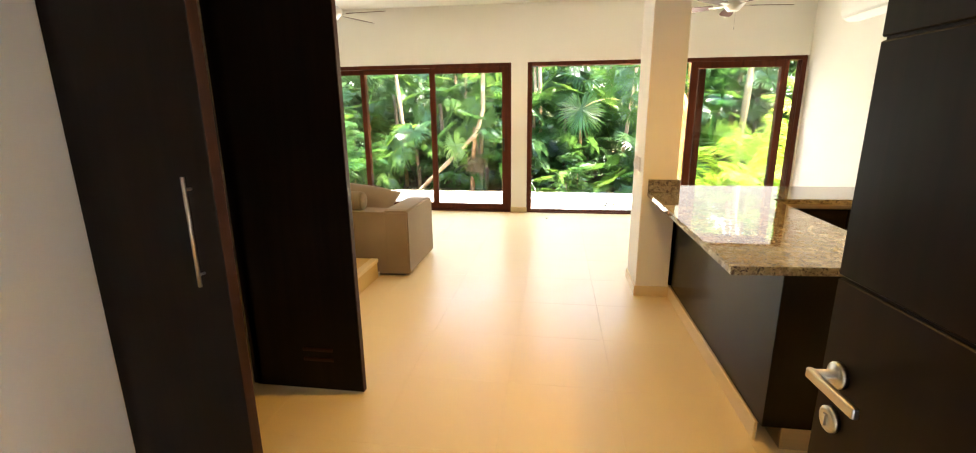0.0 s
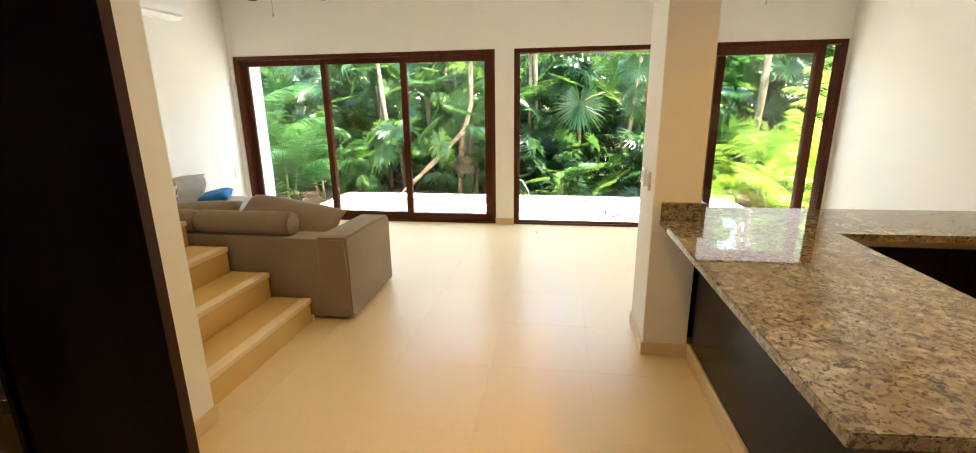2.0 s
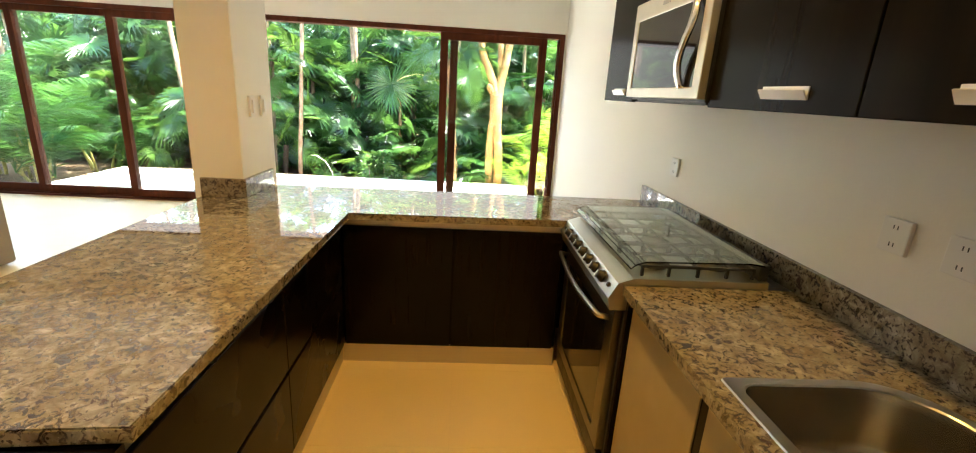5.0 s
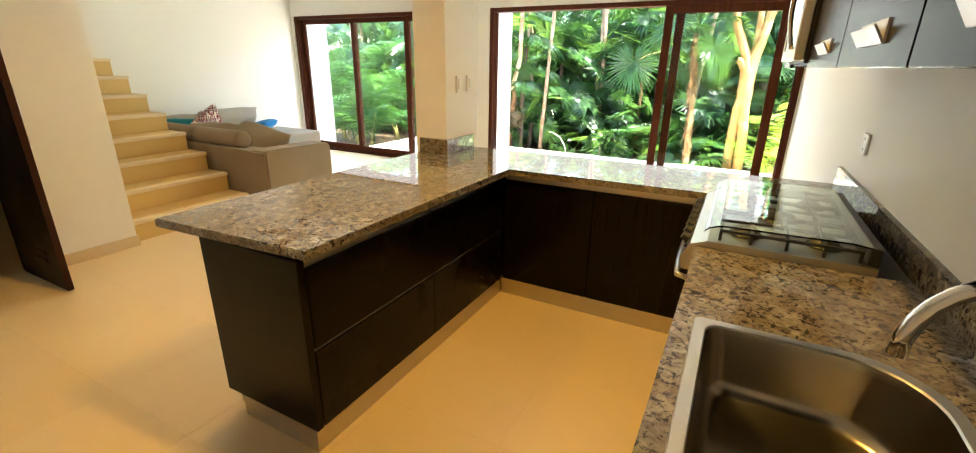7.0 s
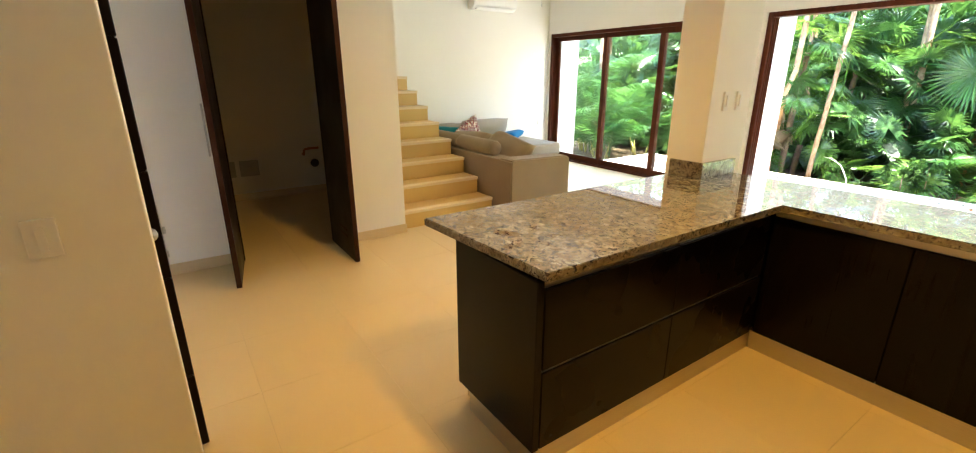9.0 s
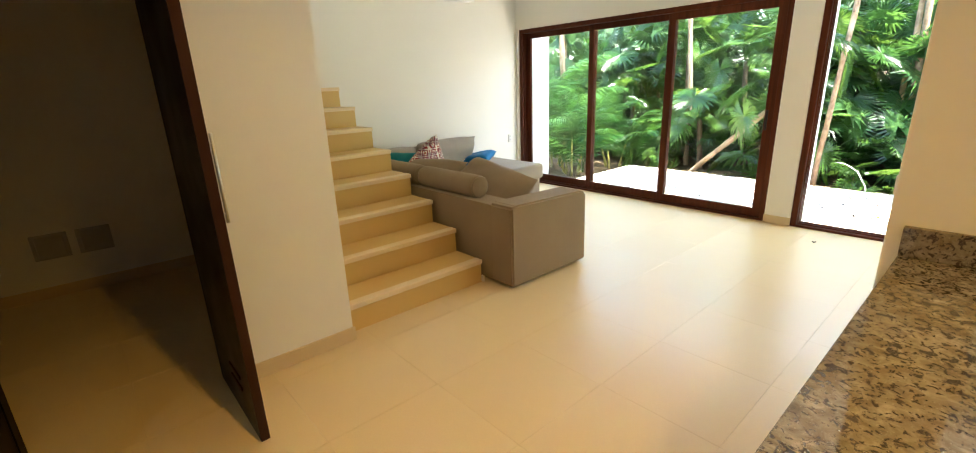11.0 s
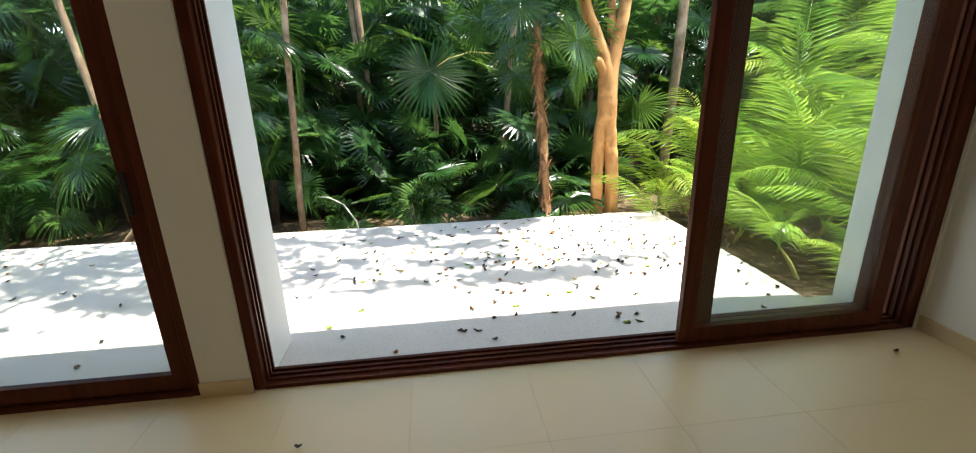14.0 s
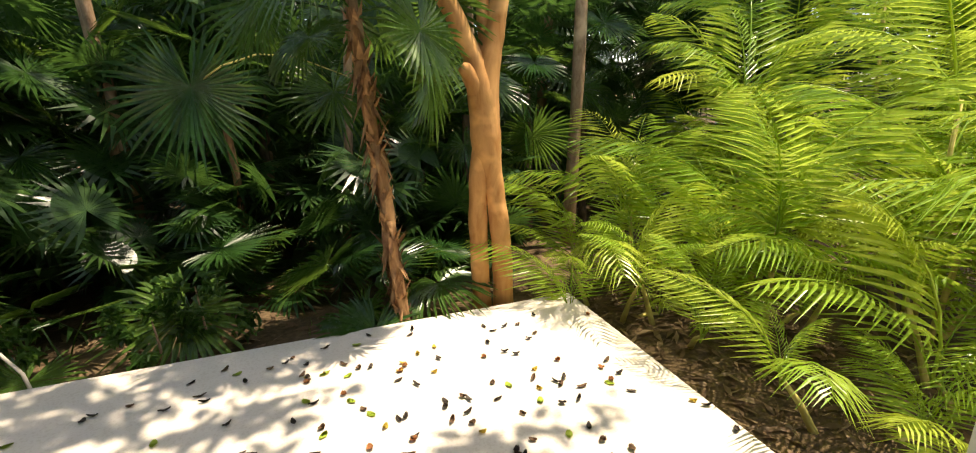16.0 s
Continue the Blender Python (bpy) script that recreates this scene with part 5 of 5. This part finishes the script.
for k in range(260):
    z = rng.uniform(0.15, 2.6)
    f = z / 2.65
    c = Vector((-0.17 * f ** 1.15, 0.05 * f, z))
    a = rng.uniform(0, 6.283)
    d = Vector((math.cos(a), math.sin(a), 0))
    s = Vector((-math.sin(a), math.cos(a), 0)) * rng.uniform(0.018, 0.042)
    l = rng.uniform(0.1, 0.22)
    p = c + d * 0.044
    q = [bm.verts.new(v) for v in (p - s, p + s, p + d * l * rng.uniform(0.2, 0.6) + Vector((0, 0, l * rng.choice((-1, 0.7)))))]
    bm.faces.new(q)
ob = put("fibre", bm, BARK_SHAG)
ob.parent = sp
tagged(ob, "ragged brown trunk fibres")
slim_tree([(-1.17, 11.35, -0.55), (-1.12, 11.35, 0.4), (-1.0, 11.35, 2.3), (-0.8, 11.4, 6.0)], 0.045, 0.034, 31)
slim_tree([(-0.3, 13.3, -0.6), (-0.33, 13.3, 0.3), (-0.37, 13.3, 2.6), (-0.5, 13.4, 6.2)], 0.058, 0.045, 32)
slim_tree([(1.74, 12.9, -0.55), (1.84, 12.9, 0.2), (2.06, 12.9, 2.2), (2.4, 13.0, 5.8)], 0.055, 0.045, 33)
slim_tree([(4.78, 14.2, -0.6), (4.95, 14.2, 1.2), (5.1, 14.2, 2.7), (5.4, 14.2, 6.4)], 0.085, 0.06, 34)
slim_tree([(-3.45, 11.2, -0.55), (-3.0, 11.15, -0.1), (-2.2, 11.05, 0.62), (-1.75, 11.0, 1.05), (-1.6, 11.0, 1.6), (-1.6, 11.1, 4.5)], 0.05, 0.045, 35, label="leaning pale tree trunk that bends upright")
fan_palm((-1.95, 11.35), 1.75, 9, 23, BARK_SHAG, (0.1, 0.0), 0.05, 7, 1.0, "fan palm with brown dead leaves hanging under its crown")
star = thing("fan_palm", "low fan palm holding one wide round leaf towards the terrace", "palm tree", "garden fan palms", (0.72, 12.85, ground_z(0.72, 12.85)))
STAR = fan_leaf("fan_leaf", 0.74, 15, 46, 0.16, 335, 84)
STAR.materials.append(FAN)
piece("palm_leaf", STAR, star, Matrix.Translation((0.0, 0.0, 2.05)) @ Matrix.Rotation(radians(-92), 4, "Z") @ Matrix.Rotation(radians(-3), 4, "Y"))
ob = put("trunk", trunk_mesh([(0, 0, -0.05), (0.03, 0.02, 1.0), (0, 0, 2.08)], 0.05, 0.035, 9, 0.2, 5), BARK_SHAG)
ob.parent = star
for k in range(7):
    piece("palm_leaf", FANS[k % 6], star, Matrix.Translation((0, 0, 2.0)) @ Matrix.Rotation(radians(-10 + 33 * k), 4, "Z") @ Matrix.Rotation(radians(-25 - 7 * k), 4, "Y"))
slim_tree([(-4.0, 12.5, -0.55), (-4.05, 12.5, 1.2), (-4.2, 12.5, 3.0), (-4.3, 12.6, 6.5)], 0.055, 0.045, 36)
slim_tree([(-6.9, 11.6, -0.55), (-6.95, 11.6, 1.2), (-7.05, 11.6, 3.0), (-7.2, 11.7, 6.5)], 0.08, 0.06, 37)
slim_tree([(4.6, 12.6, -0.55), (4.7, 12.6, 1.6), (4.9, 12.7, 6.2)], 0.09, 0.06, 38)
slim_tree([(-2.4, 13.4, -0.55), (-2.45, 13.4, 2.0), (-2.5, 13.5, 6.8)], 0.05, 0.035, 41)
for k, (x, y) in enumerate(((-5.6, 13.8), (-0.6, 13.6), (0.9, 14.2), (3.7, 14.0), (5.6, 14.4), (-8.6, 13.6), (-3.2, 15.2), (1.7, 15.6))):
    slim_tree([(x, y, -0.6), (x + 0.1, y, 2.0), (x - 0.1, y, 6.5)], 0.05, 0.04, 60 + k, crown=250)

# fan palms, front to back
SPOTS = [(1.6, 11.75, 0.0, 6), (0.3, 11.9, 0.1, 7), (2.55, 11.6, 0.1, 8), (-1.7, 11.9, 0.7, 9), (-2.6, 12.0, 0.2, 9), (-3.5, 12.1, 1.2, 10), (-4.6, 11.8, 0.5, 10),
         (-5.4, 12.4, 1.6, 10), (-2.0, 12.7, 1.9, 10), (-1.5, 13.3, 2.2, 10), (1.0, 13.7, 1.9, 10), (2.7, 12.7, 1.2, 9), (3.2, 12.6, 1.8, 9), (-3.0, 13.0, 2.3, 10), (-1.75, 11.5, 2.5, 11), (4.2, 13.0, 2.0, 9),
         (-4.4, 13.2, 2.6, 10), (-6.2, 13.2, 2.2, 10), (-7.4, 12.6, 1.2, 9), (-1.3, 13.6, 1.2, 9), (0.3, 13.6, 2.7, 10), (5.4, 13.6, 2.4, 9), (1.9, 11.25, 0.05, 6), (-0.5, 11.5, 0.0, 6)]
for k, (x, y, h, n) in enumerate(SPOTS):
    fan_palm((x, y), h, n, 100 + k, lean=(0.1 * math.sin(k * 2.3), 0.08 * math.cos(k * 1.7)))

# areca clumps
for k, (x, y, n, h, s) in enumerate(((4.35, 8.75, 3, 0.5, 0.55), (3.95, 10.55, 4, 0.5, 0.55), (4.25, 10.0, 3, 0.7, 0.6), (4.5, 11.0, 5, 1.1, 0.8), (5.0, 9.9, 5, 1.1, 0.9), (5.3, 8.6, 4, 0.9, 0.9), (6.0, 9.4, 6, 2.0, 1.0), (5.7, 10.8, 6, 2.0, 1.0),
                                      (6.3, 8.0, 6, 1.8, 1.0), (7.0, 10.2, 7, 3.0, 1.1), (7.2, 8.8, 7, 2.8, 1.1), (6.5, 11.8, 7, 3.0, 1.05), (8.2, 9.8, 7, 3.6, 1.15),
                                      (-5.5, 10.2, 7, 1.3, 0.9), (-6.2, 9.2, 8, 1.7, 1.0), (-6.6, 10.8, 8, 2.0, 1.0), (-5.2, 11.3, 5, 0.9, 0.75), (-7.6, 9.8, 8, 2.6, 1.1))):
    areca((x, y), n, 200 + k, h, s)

# small shrubs and a bare twig
for k, (x, y, s) in enumerate(((0.62, 11.15, 0.36), (0.35, 11.0, 0.2), (-0.6, 11.2, 0.25))):
    o = thing("shrub", "small round-leaved green shrub at the terrace edge", "shrub", "small shrubs", (x, y, -0.55))
    c = new("foliage", cloud_mesh("foliage", [leaf_cloud(420, (0, 0, 0.3 + s * 0.6), (s, s, s * 1.3), 300 + k, 0.07)], BROAD))
    c.parent = o
    ob = put("stem", add_tube(bmesh.new(), [(0, 0, 0), (0.02, 0, 0.3), (0, 0.02, 0.3 + s)], [0.012, 0.01, 0.005], 6), BARK_PALE)
    ob.parent = o
solid("twig", add_tube(bmesh.new(), [(-0.32, 10.85, -0.55), (-0.36, 10.86, -0.22), (-0.5, 10.9, 0.0), (-0.68, 10.95, 0.09), (-0.82, 10.98, 0.1)], [0.012, 0.011, 0.009, 0.007, 0.004], 6), mat_plain("bare_twig", (0.5, 0.46, 0.4), 0.8), "thin bare curved twig by the terrace edge", "twig")


solid("vine_stem", add_tube(bmesh.new(), [(0.75, 11.95, 1.62), (0.95, 11.85, 1.74), (1.25, 11.7, 1.82), (1.55, 11.5, 1.78), (1.9, 11.2, 1.62)], [0.008, 0.008, 0.007, 0.006, 0.004], 5), CANE, "thin arching green stem between the palms", "stem")


# thick planting behind, as one mass
def mass(count, x0, x1, y0, y1, z0, z1, seed, rad=0.55, segs=26):
    rng = random.Random(seed)
    verts, faces = [], []
    for k in range(count):
        c = Vector((rng.uniform(x0, x1), rng.uniform(y0, y1), rng.uniform(z0, z1)))
        e = (Matrix.Rotation(rng.uniform(0, 6.283), 3, "Z") @ Matrix.Rotation(rng.uniform(-1.3, 0.6), 3, "Y")) @ Matrix.Rotation(rng.uniform(-0.6, 0.6), 3, "X")
        r = rad * rng.uniform(0.7, 1.2)
        for q in range(segs):
            a = radians((q / (segs - 1) - 0.5) * 290)
            d = Vector((math.cos(a), math.sin(a), 0))
            s = Vector((-math.sin(a), math.cos(a), 0)) * r * 0.05
            dr = Vector((0, 0, -r * rng.uniform(0.05, 0.3)))
            n = len(verts)
            for p in (Vector((0, 0, 0)), d * r * 0.55 - s, d * r * 0.55 + s, d * r + dr):
                verts.append(tuple(c + e @ p))
            faces += [(n, n + 1, n + 2), (n + 1, n + 3, n + 2)]
    return verts, faces


# the thicket's leaf colour carries the darkness of the deep woods
tagged(new("undergrowth", cloud_mesh("undergrowth", [mass(1500, -11, 8, 13.0, 17.5, -0.4, 3.4, 71), mass(420, -9, 3.6, 12.0, 13.4, -0.4, 0.9, 72, 0.45), mass(900, -14, 12, 16.5, 22, 0, 5.5, 73, 0.8), mass(450, 6.5, 12, 11.5, 15.5, -0.2, 4.6, 74, 0.6)], FAN_SHADED)),
       "dense green palm thicket behind the terrace, deep shade put into its colour", "undergrowth", kind="stuff")
# unseen overhead leaves, added to darken the garden; skipped cells let sun patches through
tagged(new("canopy", cloud_mesh("canopy", [leaf_cloud(400, (x, y, z), (2.4, 2.0, 0.8), 400 + i, 0.2) for i, (x, y, z) in enumerate([(-9 + 2.6 * k + (j % 2) * 1.2, 11.8 + 2.2 * j, 6.0 + 0.7 * ((k + j) % 3)) for k in range(7) for j in range(4) if (3 * k + 5 * j) % 7] + [(-6.5, 8.6, 5.6), (-5.4, 9.8, 6.2), (-7.6, 9.6, 6.0), (-6.2, 8.0, 6.8)])], BROAD)),
       "high leaf clusters added out of view to shade the garden", "foliage", kind="stuff")
tagged(new("hedge", cloud_mesh("hedge", [leaf_cloud(900, (x, y, z), (2.6, 1.0, 1.6), 500 + i, 0.24) for i, (x, y, z) in enumerate([(-16 + 3.0 * k, 22 + (k % 3), 1.0 + 2.6 * j) for k in range(12) for j in range(3)])], BROAD)),
       "far green trees closing the garden", "foliage", kind="stuff")

# dry litter on the garden soil
rng = random.Random(808)
verts, faces = [], []
for k in range(1500):
    x, y = (rng.uniform(3.6, 5.6), rng.uniform(8.2, 11.5)) if k % 2 else (rng.uniform(-6, 4), rng.uniform(10.75, 13))
    z = ground_z(x, y) + 0.012
    a, l = rng.uniform(0, 6.283), rng.uniform(0.03, 0.11)
    d, s = Vector((math.cos(a), math.sin(a), rng.uniform(-0.1, 0.25))) * l, Vector((-math.sin(a), math.cos(a), 0)) * l * 0.22
    c = Vector((x, y, z))
    n = len(verts)
    verts += [tuple(c - d), tuple(c - s + Vector((0, 0, 0.012))), tuple(c + s), tuple(c + d)]
    faces += [(n, n + 1, n + 2), (n + 1, n + 3, n + 2)]
me = bpy.data.meshes.new("leaf_litter")
me.from_pydata(verts, [], faces)
me.materials.append(mat_leaf("dry_litter", (0.14, 0.08, 0.04), (0.42, 0.3, 0.17), (0.3, 0.2, 0.1), 0.7, True, 0.2))
tagged(new("leaf_litter", me), "dry brown leaf litter on the garden soil", "leaf litter", kind="stuff")

# ---- fallen leaves on the terrace ----
LEAFMESH = []
for k in range(10):
    rng = random.Random(600 + k)
    bm = bmesh.new()
    l, w = rng.uniform(0.04, 0.075), rng.uniform(0.012, 0.02)
    curl = rng.uniform(0.006, 0.022)
    prev = None
    for i in range(6):
        f = i / 5
        x = (f - 0.5) * l
        ww = w * math.sin(math.pi * (0.06 + 0.9 * f)) ** 0.8
        z = 0.002 + curl * abs(f - 0.5) * 2 * rng.uniform(0.6, 1.1)
        row = [bm.verts.new((x, -ww, z + curl * 0.5)), bm.verts.new((x, 0, z)), bm.verts.new((x, ww, z + curl * 0.4))]
        if prev:
            for q in range(2):
                bm.faces.new((prev[q], prev[q + 1], row[q + 1], row[q])).smooth = True
        prev = row
    bmesh.ops.solidify(bm, geom=bm.faces[:], thickness=0.001)
    me = bpy.data.meshes.new("fallen_leaf")
    bm.to_mesh(me)
    bm.free()
    me.materials.append(LITTER[(0, 1, 1, 2, 3, 0, 1, 4, 0, 1)[k]])
    LEAFMESH.append(me)
NAMES = ("brown", "dark", "dark", "yellow", "rust-red", "brown", "dark", "yellow-green", "brown", "dark")
rng = random.Random(77)
made = 0
while made < 290:
    x, y = (rng.gauss(1.7, 1.0), rng.gauss(9.4, 0.75)) if rng.random() < 0.72 else (rng.uniform(-4.4, 3.5), rng.uniform(7.6, 10.6))
    if not (-4.5 < x < 3.55 and 7.55 < y < 10.65):
        continue
    k = rng.randrange(10)
    ob = new("fallen_leaf", LEAFMESH[k])
    ob.matrix_basis = Matrix.Translation((x, y, TZ)) @ Matrix.Rotation(rng.uniform(0, 6.283), 4, "Z") @ Matrix.Diagonal((1.0, 1.0, 1, 1))
    tagged(ob, "small curled " + NAMES[k] + " leaf on the terrace", "leaf", "leaves on the terrace")
    made += 1
for x, y in ((0.0, 6.72), (3.1, 6.95)):
    ob = new("fallen_leaf", LEAFMESH[1])
    ob.matrix_basis = Matrix.Translation((x, y, 0.0)) @ Matrix.Diagonal((0.7, 0.7, 1, 1))
    tagged(ob, "tiny dark dry leaf on the floor tiles", "leaf", "leaves on the floor")

# ---- floor tiles, last ----
FLOOR = bpy.data.objects["floor"]


def tile_mesh(w, d):
    bm = bmesh.new()
    g, c = 0.0004, 0.0005
    lo = [bm.verts.new(p) for p in ((g, g, -0.012), (w - g, g, -0.012), (w - g, d - g, -0.012), (g, d - g, -0.012))]
    md = [bm.verts.new((v.co.x, v.co.y, -c)) for v in lo]
    hi = [bm.verts.new((v.co.x + (c if v.co.x < w / 2 else -c), v.co.y + (c if v.co.y < d / 2 else -c), 0)) for v in lo]
    for a, b in ((lo, md), (md, hi)):
        for k in range(4):
            bm.faces.new((a[k], a[(k + 1) % 4], b[(k + 1) % 4], b[k]))
    bm.faces.new(hi)
    me = bpy.data.meshes.new("tile")
    bm.to_mesh(me)
    bm.free()
    me.materials.append(TILE)
    return me


TMESH = tile_mesh(0.6, 0.6)
for i in range(-7, 6):
    for j in range(-1, 12):
        x, y = -0.13 + 0.6 * i, 0.6 * j
        ob = new("tile", TMESH)
        ob.parent = FLOOR
        ob.location = (x, y, 0)
TMESH2 = tile_mesh(0.6, 0.16)
for i in range(-7, 6):
    ob = new("tile", TMESH2)
    ob.parent = FLOOR
    ob.location = (-0.13 + 0.6 * i, 7.2 - 0.0, 0)
